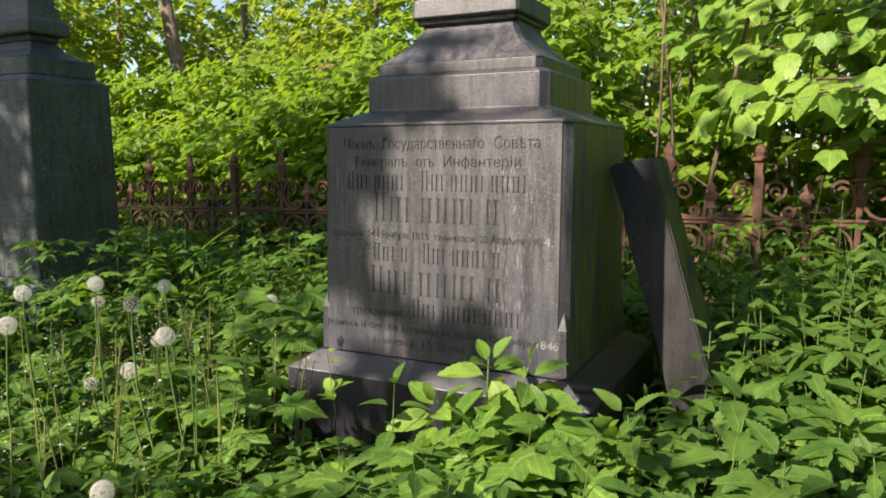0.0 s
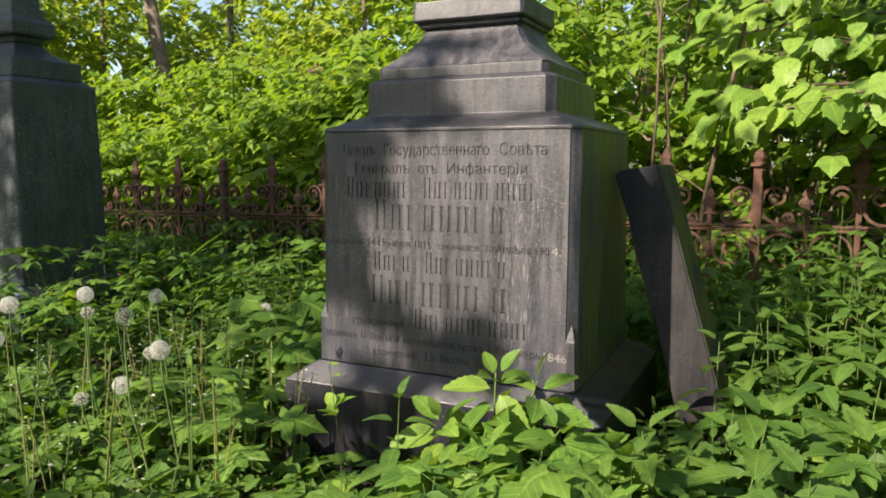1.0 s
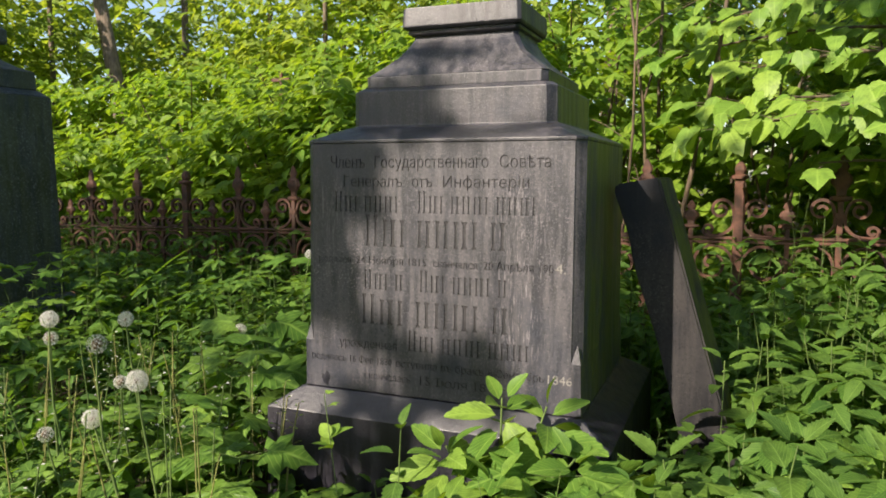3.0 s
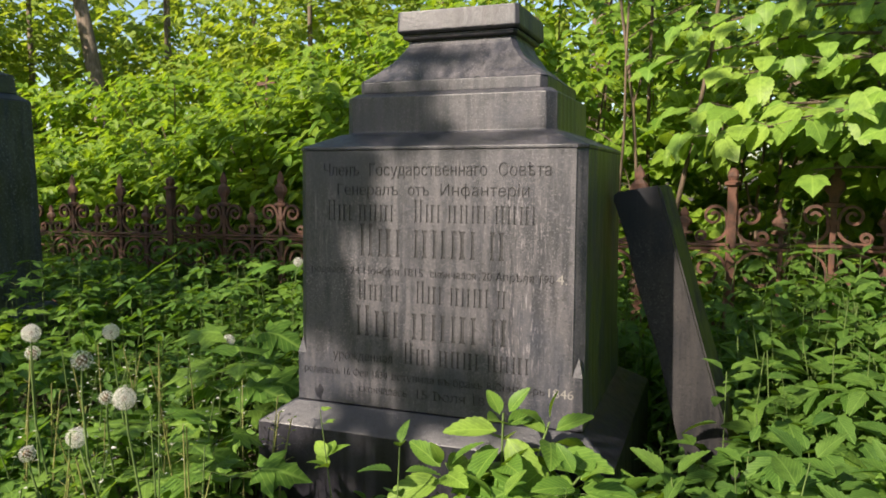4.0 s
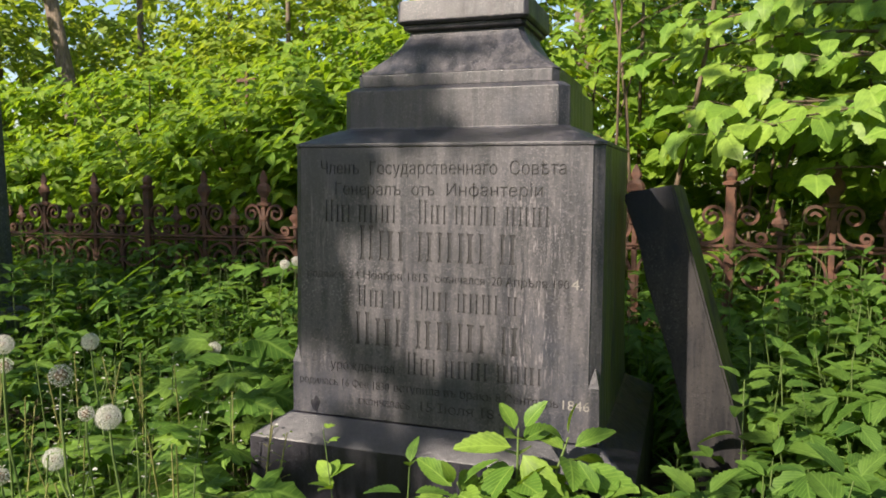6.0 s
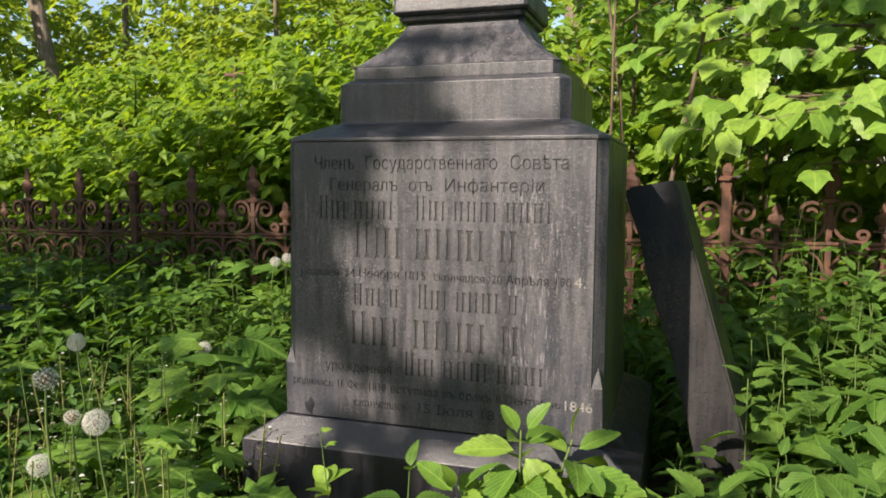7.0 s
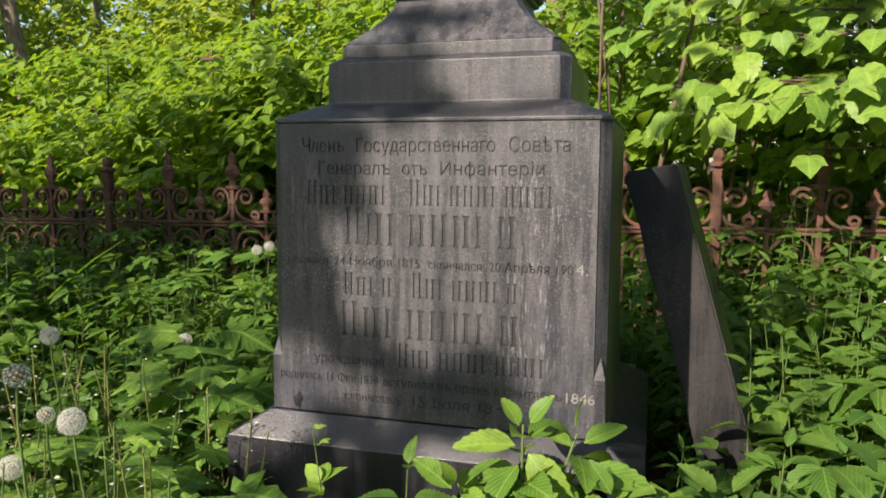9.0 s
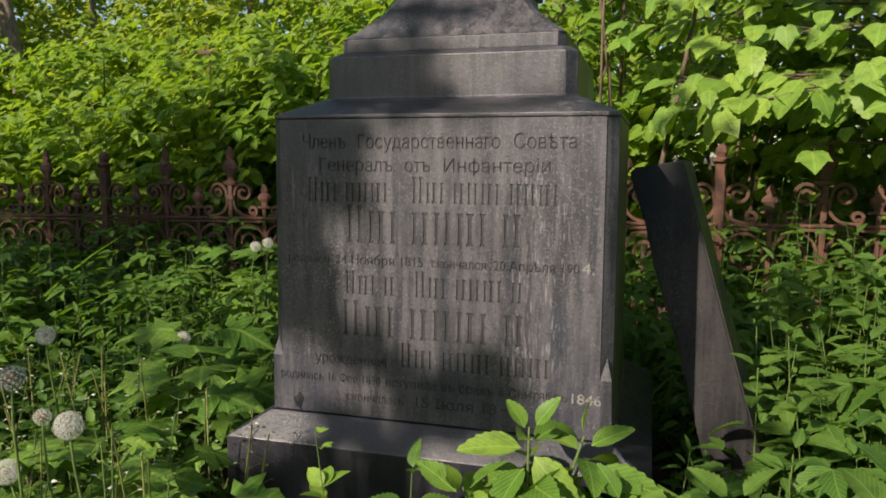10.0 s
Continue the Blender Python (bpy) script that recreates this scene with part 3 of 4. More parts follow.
for word, x0, x1, z0, z1 in (("1846", 0.265, 0.316, 0.270, 0.289), ("4.", 0.276, 0.298, 0.501, 0.521)):
    me = filled("painted_digits", fitted(word, x0, x1, z0, z1), 0.0006)
    me.transform(Matrix.Translation((0, -FACE / 2 - 0.0003, 0)) @ on_face)
    me.materials.append(M_PALE)
    ob = new("painted_digits", me)
    ob.parent = monument
    tagged(ob, "digits with remains of pale paint")
# Thin dark blob on the face, standing in for a chip's shaded hollow.
spot = bmesh.new()
bmesh.ops.create_icosphere(spot, subdivisions=2, radius=1.0)
for v in spot.verts:
    v.co = Vector((v.co.x * 0.011 * (1 + 0.35 * math.sin(5 * v.co.z)), v.co.y * 0.0012, v.co.z * 0.017 * (1 + 0.3 * math.sin(4 * v.co.x)))) + Vector((-0.266, -0.0086 - CY, 0.226 - GROUND))
part("dark_chip", spot, M_BASE, monument, "dark broken spot at the foot of the face")

# ---- the slab that leans on it ----
slab = thing("leaning_slab", (0.6, 0.36, GROUND), "dark broken granite slab leaning on the gravestone", "stone slab")
prof = [(0.565, -0.13), (0.690, -0.13), (0.620, 0.105), (0.570, 0.272), (0.500, 0.511), (0.450, 0.680), (0.445, 0.697), (0.347, 0.680), (0.341, 0.666), (0.376, 0.565), (0.395, 0.480), (0.454, 0.300), (0.507, 0.090)]
bm = bmesh.new()
rows = [[bm.verts.new((x + dx - 0.6, y - 0.36, z - GROUND)) for x, z in prof] for y, dx in ((0.300, 0.0), (0.385, 0.022))]
bm.faces.new(rows[0])
bm.faces.new(rows[1][::-1])
for i in range(len(prof)):
    j = (i + 1) % len(prof)
    bm.faces.new((rows[0][j], rows[0][i], rows[1][i], rows[1][j]))
bmesh.ops.recalc_face_normals(bm, faces=bm.faces)
bmesh.ops.bevel(bm, geom=[e for e in bm.edges if e.calc_face_angle(0) > 0.5], offset=0.004, segments=2, affect="EDGES")
part("slab", bm, M_SLAB, slab)

# ---- the other gravestone ----
GX, GY = -2.30, 0.565
other = thing("gravestone", (GX, GY, GROUND), "grey speckled granite pedestal gravestone among weeds", "gravestone")


def opart(name, rows, c=0.008, label=""):
    return part(name, loft([ring(w, d, z - GROUND, c) for w, d, z in rows], 0.004), M_OTHER, other, label)


opart("base", [(0.37, 0.26, GROUND - 0.1), (0.37, 0.26, 0.165), (0.33, 0.225, 0.205)])
opart("block", [(0.311, 0.206, 0.206), (0.30, 0.195, 1.007)])
opart("shoulder", [(0.30, 0.195, 1.008), (0.268, 0.163, 1.034)])
opart("upper_step", [(0.266, 0.161, 1.035), (0.262, 0.158, 1.105)])
opart("flared_neck", [(0.262, 0.158, 1.106), (0.222, 0.120, 1.122), (0.178, 0.082, 1.148), (0.150, 0.060, 1.185)], 0.004)
opart("collar", [(0.156, 0.064, 1.186), (0.162, 0.070, 1.206), (0.188, 0.093, 1.212), (0.192, 0.097, 1.222), (0.192, 0.097, 1.266), (0.166, 0.076, 1.288), (0.162, 0.072, 1.330)], 0.004)
opart("shaft", [(0.150, 0.062, 1.331), (0.140, 0.055, 1.80)], 0.004)

# ---- the iron fence ----
FY = 1.50
fence = thing("iron_fence", (0, FY, GROUND), "low rusty brown wrought iron fence with scrolls and finials", "fence")


def rail_z(x):
    return 0.449 + 0.0135 * x


def fpart(name, bm, label=""):
    return part(name, bm, M_RUST, fence, label)


def bar(x, z0, z1, w, d=None):
    d = d or w
    return loft([ring(w / 2, d / 2, z - GROUND, w * 0.1, x, 0) for z in (z0, z1)], 0)


def flat_scroll(points, width, thick):
    """A flat iron strip bent along points in the fence's plane."""
    bm = bmesh.new()
    rows = []
    for i, (x, z) in enumerate(points):
        a, b = points[max(i - 1, 0)], points[min(i + 1, len(points) - 1)]
        tx, tz = b[0] - a[0], b[1] - a[1]
        k = thick / 2 / (math.hypot(tx, tz) + 1e-9)
        nx, nz = -tz * k, tx * k
        rows.append([bm.verts.new((x + s * nx, y, z + s * nz - GROUND)) for s, y in ((-1, -width / 2), (1, -width / 2), (1, width / 2), (-1, width / 2))])
    for a, b in zip(rows, rows[1:]):
        for i in range(4):
            bm.faces.new((a[i], a[(i + 1) % 4], b[(i + 1) % 4], b[i]))
    bm.faces.new(rows[0][::-1])
    bm.faces.new(rows[-1])
    bmesh.ops.recalc_face_normals(bm, faces=bm.faces)
    return bm


def upper_scroll():
    """Above the rail: a volute beside the head, down along the picket, out over the rail to a small volute."""
    pts = []
    for i in range(27):
        f = i / 26
        a = math.pi * (1 - 2.9 * (1 - f))
        r = 0.009 + 0.033 * f
        pts.append((0.062 + r * math.cos(a), 0.114 + r * math.sin(a)))
    pts.append((0.0165, 0.090))
    for i in range(8):
        a = math.pi * (1 + 0.5 * i / 7)
        pts.append((0.088 + 0.072 * math.cos(a), 0.072 + 0.057 * math.sin(a)))
    for i in range(1, 20):
        f = i / 19
        a = math.pi * (1.5 + 2.4 * f)
        r = 0.023 - 0.016 * f
        pts.append((0.104 + r * math.cos(a), 0.038 + r * math.sin(a)))
    return pts


def lower_scroll():
    """Under the rail: up beside the picket, then round into one large volute."""
    pts = [(0.016, -0.200), (0.013, -0.160), (0.014, -0.120)]
    for i in range(36):
        f = i / 35
        a = math.pi * (1 - 3.3 * f)
        r = 0.067 * (1 - f) ** 0.8 + 0.011
        pts.append((0.092 + r * math.cos(a), -0.092 + r * math.sin(a)))
    return pts


UPPER, LOWER = upper_scroll(), lower_scroll()


def finial(x, z, h, w):
    """A cast leaf-shaped head with a collar under it."""
    bm = loft([ring(w * a, 0.006 + 0.006 * (a > 0.3), z + h * b - GROUND, w * a * 0.3, x, 0) for a, b in ((0.25, 0), (0.5, 0.03), (0.5, 0.10), (0.22, 0.13), (0.24, 0.25), (0.50, 0.42), (0.42, 0.55), (0.20, 0.66), (0.30, 0.74), (0.20, 0.86), (0.03, 1.0))], 0)
    return bm


def strip(x0, x1, z_off, h, d):
    bm = bmesh.new()
    vs = [bm.verts.new((x, y, rail_z(x) + z_off + s * h / 2 - GROUND)) for x in (x0, x1) for y in (-d / 2, d / 2) for s in (-1, 1)]
    for f in ((0, 1, 3, 2), (4, 6, 7, 5), (0, 4, 5, 1), (2, 3, 7, 6), (0, 2, 6, 4), (1, 5, 7, 3)):
        bm.faces.new([vs[i] for i in f])
    bmesh.ops.recalc_face_normals(bm, faces=bm.faces)
    bmesh.ops.bevel(bm, geom=bm.edges[:], offset=0.002, segments=1, affect="EDGES")
    return bm


fpart("rail", strip(-5.6, 3.4, 0.007, 0.011, 0.030))
fpart("rail", strip(-5.6, 3.4, -0.008, 0.012, 0.020))
fpart("rail", strip(-5.6, 3.4, -0.36, 0.022, 0.026))
talls = [(-1.974 + 0.318 * i, i % 3 == 0, 0.159) for i in range(-11, 6)] + [(0.281 + 0.337 * i, (i - 1) % 3 == 0, 0.1685) for i in range(-1, 10)]
for x, is_post, half in talls:
    rz = rail_z(x)
    if is_post:
        fpart("post", bar(x, GROUND - 0.1, rz + 0.225, 0.036))
        cap = loft([ring(w, w, rz + z - GROUND, w * 0.4, x, 0) for w, z in ((0.018, 0.2255), (0.030, 0.230), (0.030, 0.240), (0.016, 0.246), (0.020, 0.262), (0.017, 0.280), (0.006, 0.292))], 0)
        fpart("post_cap", cap)
    else:
        fpart("picket", bar(x, GROUND, rz + 0.145, 0.020))
        fpart("finial", finial(x, rz + 0.145, 0.165, 0.074))
    fpart("collar", loft([ring(0.020, 0.016, rz + z - GROUND, 0.004, x, 0) for z in (0.085, 0.089, 0.100, 0.104)], 0))
    for s in (-1, 1):
        fpart("scroll", flat_scroll([(x + s * u, rz + v) for u, v in UPPER], 0.016, 0.011))
        fpart("scroll", flat_scroll([(x + s * u, rz + v) for u, v in LOWER], 0.016, 0.011))
        if x > 0.2:
            fpart("scroll", flat_scroll([(x + s * u, rz - 0.41 - v) for u, v in LOWER], 0.016, 0.011))
    xm = x + half
    fpart("small_picket", bar(xm, GROUND, rail_z(xm) + 0.045, 0.017))
    fpart("small_finial", finial(xm, rail_z(xm) + 0.045, 0.105, 0.062))

# a thin rusty cross among the shrubs
cross = thing("grave_cross", (-2.10, 2.54, GROUND), "thin rusty iron grave cross among shrubs", "cross")
part("upright", loft([ring(0.009, 0.008, z, 0.002) for z in (-0.05, 1.42)], 0), M_RUST, cross)
part("crossbar", loft([[(x, -0.012, z), (x, 0.012, z), (x, 0.012, z + 0.020), (x, -0.012, z + 0.020)] for x, z in ((-0.065, 1.36), (0.065, 1.36))], 0), M_RUST, cross)

# a white stake before the fence, and a small plate behind it
stake = thing("wooden_stake", (1.150, 1.37, GROUND), "white painted wooden stake among the nettles", "stake")
part("post", loft([ring(w, 0.012, z, 0.003, dx, 0) for w, z, dx in ((0.026, -0.06, 0.0), (0.026, 0.50, 0.004), (0.004, 0.525, 0.010))], 0.002), M_WHITE, stake)
marker = thing("grave_marker", (-1.728, 1.90, GROUND), "small pale blue plate on a thin rusty stake", "marker")
part("stake", loft([ring(0.006, 0.005, z, 0.001) for z in (-0.05, 0.66)], 0), M_RUST, marker)
part("plate", loft([ring(0.036, 0.0025, z, 0.001, 0, -0.009) for z in (0.665, 0.725)], 0.001), M_PLATE, marker, "pale blue enamel plate")

# ---- weeds ----
def weed_height(x, y):
    h = 0.17 + 0.14 * float(smooth(y, -0.1, 0.9)) + 0.08 * float(smooth(y, 0.8, 1.35)) + 0.05 * noise.noise((x * 1.7, y * 1.7, 3.0))
    h += 0.08 * float(smooth(x, 0.5, 0.9)) - 0.05 * float(smooth(-y, 0.5, 1.1))
    h *= 0.8 + 0.5 * (noise.noise((x * 5, y * 5, 9.0)) + 0.4)
    h += 0.13 * float(smooth(-x, 1.15, 1.6)) * float(smooth(y, -0.3, 0.2)) * float(smooth(-y, -1.0, -0.7))
    if -0.55 < x < 0.15 and -0.55 < y < 0.0:
        h = min(h, 0.075 + 0.05 * float(smooth(-y, 0.15, 0.5)))
    return max(0.05, h)


def free(x, y):
    if -0.45 < x < 0.45 and -0.10 < y < 0.63:
        return False
    if 0.43 < x < 0.70 and 0.26 < y < 0.46:
        return False
    return not (-2.72 < x < -1.88 and 0.24 < y < 0.90)


undergrowth, stalks = Leaves(), Tubes()
sown, pale = Leaves(), Leaves()
for gx in np.arange(-4.2, 3.0, 0.060):
    for gy in np.arange(-1.75, 2.30, 0.060):
        x, y = gx + rng.uniform(-0.03, 0.03), gy + rng.uniform(-0.03, 0.03)
        if not free(x, y) or (x < -2.8 and rng.random() < 0.4) or (x > 1.8 and rng.random() < 0.4):
            continue
        if y > 1.75 and not -3.2 < x < 0.3:
            continue
        if -1.75 < y < -1.0 and 0.1 < x < 1.2 and rng.random() < 0.5:
            continue
        h, p = weed_height(x, y) * rng.uniform(0.6, 1.15), np.array((x, y, ground_z(x, y)))
        r = rng.random()
        patch = noise.noise((x * 2.1, y * 2.1, 17.0))
        k = 1.0 + 0.45 * float(smooth(x, 0.5, 0.8))
        leaves = pale if x > 0.5 and y > -0.7 and rng.random() < 0.6 else undergrowth
        if r < 0.42:
            goutweed(leaves, stalks, p, h, rng.uniform(0.042, 0.070) * k)
        elif r < 0.50 + 0.22 * patch:
            seedling(sown, stalks, p, h, rng.uniform(0.06, 0.10), 2)
        elif r < 0.82:
            nettle(leaves, stalks, p, h * 1.15, rng.uniform(0.045, 0.075) * k, 6, LEAFLET if rng.random() < 0.5 else SLIM)
        elif r < 0.93:
            cleavers(undergrowth, stalks, p, h * 1.2, 0.024)
        else:
            tuft(undergrowth, p, h * 1.3, 9)
for _ in range(5200):
    x, y = rng.uniform(-9, 9), rng.uniform(-9, 6.5)
    if -4.1 < x < 2.9 and -1.7 < y < 1.7:
        continue
    p = np.array((x, y, ground_z(x, y)))
    for k in range(7):
        a = rng.uniform(0, 6.28)
        undergrowth.add(SMALL, p + tilt(a, 0) * rng.uniform(0, 0.10) + (0, 0, rng.uniform(0.05, 0.24)), tilt(a, rng.uniform(-0.4, 0.3)), upish(), rng.uniform(0.07, 0.12))
weeds = undergrowth.build("undergrowth", M_WEED)
tagged(weeds, "dense green weeds covering the ground", "weeds", kind="stuff")
tagged(stalks.build("weed_stalks", M_STALK), "thin green stalks of the weeds", "stalks", kind="stuff")
tagged(pale.build("nettle_patch", M_NETTLE), "dense pale green nettles beside the leaning slab", "nettles", kind="stuff")
tagged(sown.build("maple_undergrowth", M_MAPLE), "low maple seedlings among the weeds", "seedlings", kind="stuff")


# ---- single plants ----
class Stems:
    """Bent stems, each a part of its own."""

    def __init__(self):
        self.each = []

    def add(self, *row):
        self.each.append(Tubes())
        self.each[-1].add(*row)

    def build(self, name, mat, parent):
        for one in self.each:
            one.build(name, mat, parent)


def plant(name, x, y, label, category, group, fill, mat, stems=None):
    """A plant as one thing: its stalk, and every leaf an object of its own."""
    top = thing(name, (x, y, ground_z(x, y)), label, category, group)
    T, L = stems or Tubes(), Leaves()
    fill(L, T)
    T.build("stalk", M_STALK, top)
    for shape, rows in list(L.rows.values()):
        for row in rows:
            one = Leaves()
            one.rows[0] = (shape, [row])
            one.build("leaf", mat, top)
    return top


for x, y, h, size, nodes in ((0.045, -0.29, 0.305, 0.080, 7), (0.665, -0.20, 0.345, 0.125, 5), (0.56, -0.22, 0.29, 0.12, 4), (0.78, -0.30, 0.30, 0.13, 4), (0.50, -0.22, 0.25, 0.11, 4), (0.72, -0.42, 0.22, 0.12, 4), (0.88, -0.18, 0.29, 0.12, 4),
                             (0.45, -0.36, 0.24, 0.095, 4), (0.62, -0.45, 0.20, 0.095, 4), (0.36, -0.50, 0.17, 0.09, 4), (-0.02, -0.55, 0.13, 0.085, 4), (0.12, -0.62, 0.12, 0.09, 3),
                             (0.28, -0.62, 0.16, 0.12, 4), (0.50, -0.55, 0.18, 0.12, 4), (0.62, -0.62, 0.17, 0.12, 4), (0.75, -0.55, 0.20, 0.12, 4), (0.20, -0.52, 0.15, 0.11, 4), (-0.10, -0.66, 0.12, 0.11, 4), (0.95, -0.36, 0.24, 0.12, 4), (1.10, -0.30, 0.28, 0.11, 5),
                             (0.60, 0.20, 0.36, 0.085, 5), (0.65, 0.36, 0.40, 0.075, 6), (0.74, 0.66, 0.45, 0.080, 6), (0.80, 1.18, 0.47, 0.085, 6), (0.92, 0.55, 0.42, 0.08, 6),
                             (1.06, 0.85, 0.45, 0.085, 6), (0.88, 0.15, 0.34, 0.09, 5), (1.05, 0.30, 0.36, 0.085, 5), (1.22, 0.60, 0.42, 0.085, 6), (1.00, -0.10, 0.30, 0.09, 5),
                             (0.62, 0.90, 0.42, 0.09, 6), (0.72, 0.46, 0.38, 0.10, 6), (0.84, 0.40, 0.40, 0.10, 6), (0.78, 0.88, 0.46, 0.10, 6), (0.98, 0.70, 0.46, 0.11, 6), (1.12, 0.48, 0.42, 0.11, 6), (1.20, 0.25, 0.38, 0.11, 6), (0.90, 1.02, 0.48, 0.10, 6), (1.10, 1.14, 0.50, 0.11, 6), (1.34, 0.80, 0.48, 0.11, 6), (0.70, 0.18, 0.30, 0.10, 5), (1.42, 0.42, 0.44, 0.11, 6), (1.30, 1.05, 0.46, 0.085, 6), (0.95, 1.30, 0.45, 0.085, 6)):
    plant("nettle", x, y, "green stinging nettle with toothed leaves", "nettle", "nettles round the grave", lambda L, T: nettle(L, T, (0, 0, 0), h, size, nodes), M_NETTLE)
for x, y, h, size, pairs in ((-0.35, -0.26, 0.19, 0.115, 2), (-0.46, -0.14, 0.20, 0.10, 2), (-0.69, 0.34, 0.33, 0.13, 2), (-0.55, 0.16, 0.31, 0.13, 2), (-0.60, 0.03, 0.26, 0.13, 2), (-0.52, -0.22, 0.21, 0.125, 2), (-0.66, 0.18, 0.27, 0.12, 2), (-0.62, -0.14, 0.22, 0.12, 2),
                             (0.20, -0.40, 0.19, 0.135, 2), (0.10, -0.44, 0.15, 0.12, 2), (0.30, -0.42, 0.19, 0.12, 2), (0.42, -0.28, 0.22, 0.12, 2), (0.36, -0.22, 0.23, 0.11, 2), (-0.08, -0.50, 0.12, 0.11, 2), (0.33, -0.30, 0.22, 0.11, 2), (-0.95, 1.12, 0.42, 0.13, 2), (-1.10, 1.20, 0.41, 0.12, 2), (0.50, -0.12, 0.20, 0.10, 2),
                             (0.80, 0.02, 0.22, 0.11, 2), (-0.20, -0.48, 0.12, 0.11, 2), (1.05, 0.10, 0.26, 0.10, 2), (-0.52, -0.34, 0.17, 0.10, 2)):
    plant("maple_seedling", x, y, "young maple with pale green lobed leaves", "seedling", "maple seedlings in the weeds", lambda L, T: seedling(L, T, (0, 0, 0), h, size, pairs), M_MAPLE)


def sapling_fill(L, T):
    """Leaning shoots with long toothed leaves crowded round their tips."""
    for dx, dy, h, n in ((0.0, 0.02, 0.345, 15), (0.085, 0.03, 0.335, 15), (0.155, -0.04, 0.27, 13), (-0.095, -0.03, 0.255, 13), (0.03, -0.11, 0.24, 13), (0.11, -0.14, 0.20, 12), (-0.06, -0.14, 0.19, 12), (0.20, 0.02, 0.22, 11)):
        tip = np.array((dx, dy, h))
        T.add([(0, 0, 0), (dx * 0.4, dy * 0.4, h * 0.5), tip], 0.004, 0.002, 5)
        for i in range(n):
            f = 1 - 0.028 * i
            a = i * 2.4 + dx * 20
            q = tip * np.array((1, 1, f))
            s = 0.052 + 0.0120 * min(i, 4)
            L.add(LANCE, q + tilt(a, 0.3) * 0.012, tilt(a, 1.05 - 0.24 * i if i < 5 else -0.15 + rng.normal(0, 0.25)), upish(0.55), s * rng.uniform(0.85, 1.15))


plant("sapling", 0.215, -0.185, "bright green sapling sprouting before the gravestone", "sapling", "", sapling_fill, M_SAPLING, Stems())


def avens_fill(L, T):
    T.add([(0, 0, 0), (-0.01, 0.01, 0.18), (-0.028, 0.0, 0.37)], 0.0016, 0.0009, 4)
    for z, s in ((0.368, 0.014), (0.345, 0.02), (0.285, 0.046), (0.265, 0.040), (0.17, 0.030), (0.10, 0.05)):
        a = rng.uniform(0, 6.28)
        for k in range(3):
            L.add(OVATE, (-0.06 * z, 0.005, z), tilt(a + k * 0.9, 0.5), upish(0.2), s)


plant("herb", -0.045, -0.335, "slender herb with small three-part leaves", "herb", "", avens_fill, M_LINDEN)


# ---- dandelions ----
def fluff_mesh(r, seeds):
    """A round seed head: fine hairs from a small core, each with a star of bristles."""
    V, F = [], []
    for i in range(seeds):
        z = 1 - 2 * (i + 0.5) / seeds
        a = i * 2.39996
        d = Vector((math.sqrt(1 - z * z) * math.cos(a), math.sqrt(1 - z * z) * math.sin(a), z))
        u = d.orthogonal().normalized()
        v = d.cross(u)
        p, q = d * r * 0.2, d * r * rng.uniform(0.74, 0.84)
        b = len(V)
        V += [p + u * 0.00025, p - u * 0.00025, q]
        F.append((b, b + 1, b + 2))
        for k in range(7):
            c = k * 0.8976 + i
            o = u * math.cos(c) + v * math.sin(c)
            w = d.cross(o) * 0.00045
            e = q + o * r * 0.27 + d * r * 0.17
            b = len(V)
            V += [q + w, q - w, e + w * 0.6]
            F.append((b, b + 1, b + 2))
    return V, F


def dandelion(x, y, z, r, worn=False, lean=0.0):
    top = thing("dandelion", (x, y, ground_z(x, y)), "half-blown dandelion seed head on a bare stalk" if worn else "white round dandelion seed head on a thin stalk", "dandelion", "dandelions in the weeds")
    h = z - ground_z(x, y)
    T = Tubes()
    bow = rng.normal(0, 0.022)
    T.add([(lean + bow * 0.5, 0.02, 0), (lean * 0.8 + bow, 0.015, h * 0.3), (lean * 0.4 + bow, 0.005, h * 0.6), (lean * 0.1 + bow * 0.35, 0.0, h * 0.85), (0, 0, h)], 0.0028, 0.0018, 6)
    T.build("stalk", M_STALK, top)
    r *= 0.95
    V, F = fluff_mesh(r, 150 if not worn else 70)
    head = mesh_object("seed_head", [tuple(v + Vector((0, 0, h))) for v in V], F, M_FLUFF, top, "white fluffy ball of seeds")
    bm = bmesh.new()
    bmesh.ops.create_icosphere(bm, subdivisions=2, radius=r * (0.27 if not worn else 0.5), matrix=Matrix.Translation((0, 0, h)))
    for v in bm.verts:
        v.co += (v.co - Vector((0, 0, h))) * rng.uniform(-0.15, 0.15)
    part("core", bm, M_SEEDS, top, "brown seeds at the heart")


for x, y, z, r, worn, lean in ((-0.386, -0.468, 0.328, 0.0225, False, 0.03), (-0.545, -0.428, 0.223, 0.022, False, 0.02), (-0.788, -0.504, 0.391, 0.021, False, 0.01), (-0.48, -0.468, 0.388, 0.021, True, 0.07),
                               (-0.73, -0.15, 0.357, 0.021, False, 0.02), (-0.736, -0.354, 0.394, 0.021, False, 0.05), (-0.745, 0.300, 0.240, 0.021, False, 0.01), (-0.80, -0.30, 0.335, 0.018, True, -0.02),
                               (-0.70, -0.60, 0.345, 0.022, False, -0.02), (-0.175, -0.80, 0.172, 0.021, False, 0.04), (-0.66, -0.44, 0.18, 0.018, True, 0.03), 
                               (-0.894, 0.925, 0.397, 0.020, False, 0.02), (-0.873, 0.971, 0.405, 0.020, False, -0.03), (-0.62, -0.28, 0.25, 0.017, True, 0.01)):
    dandelion(x, y, z, r, worn, lean)
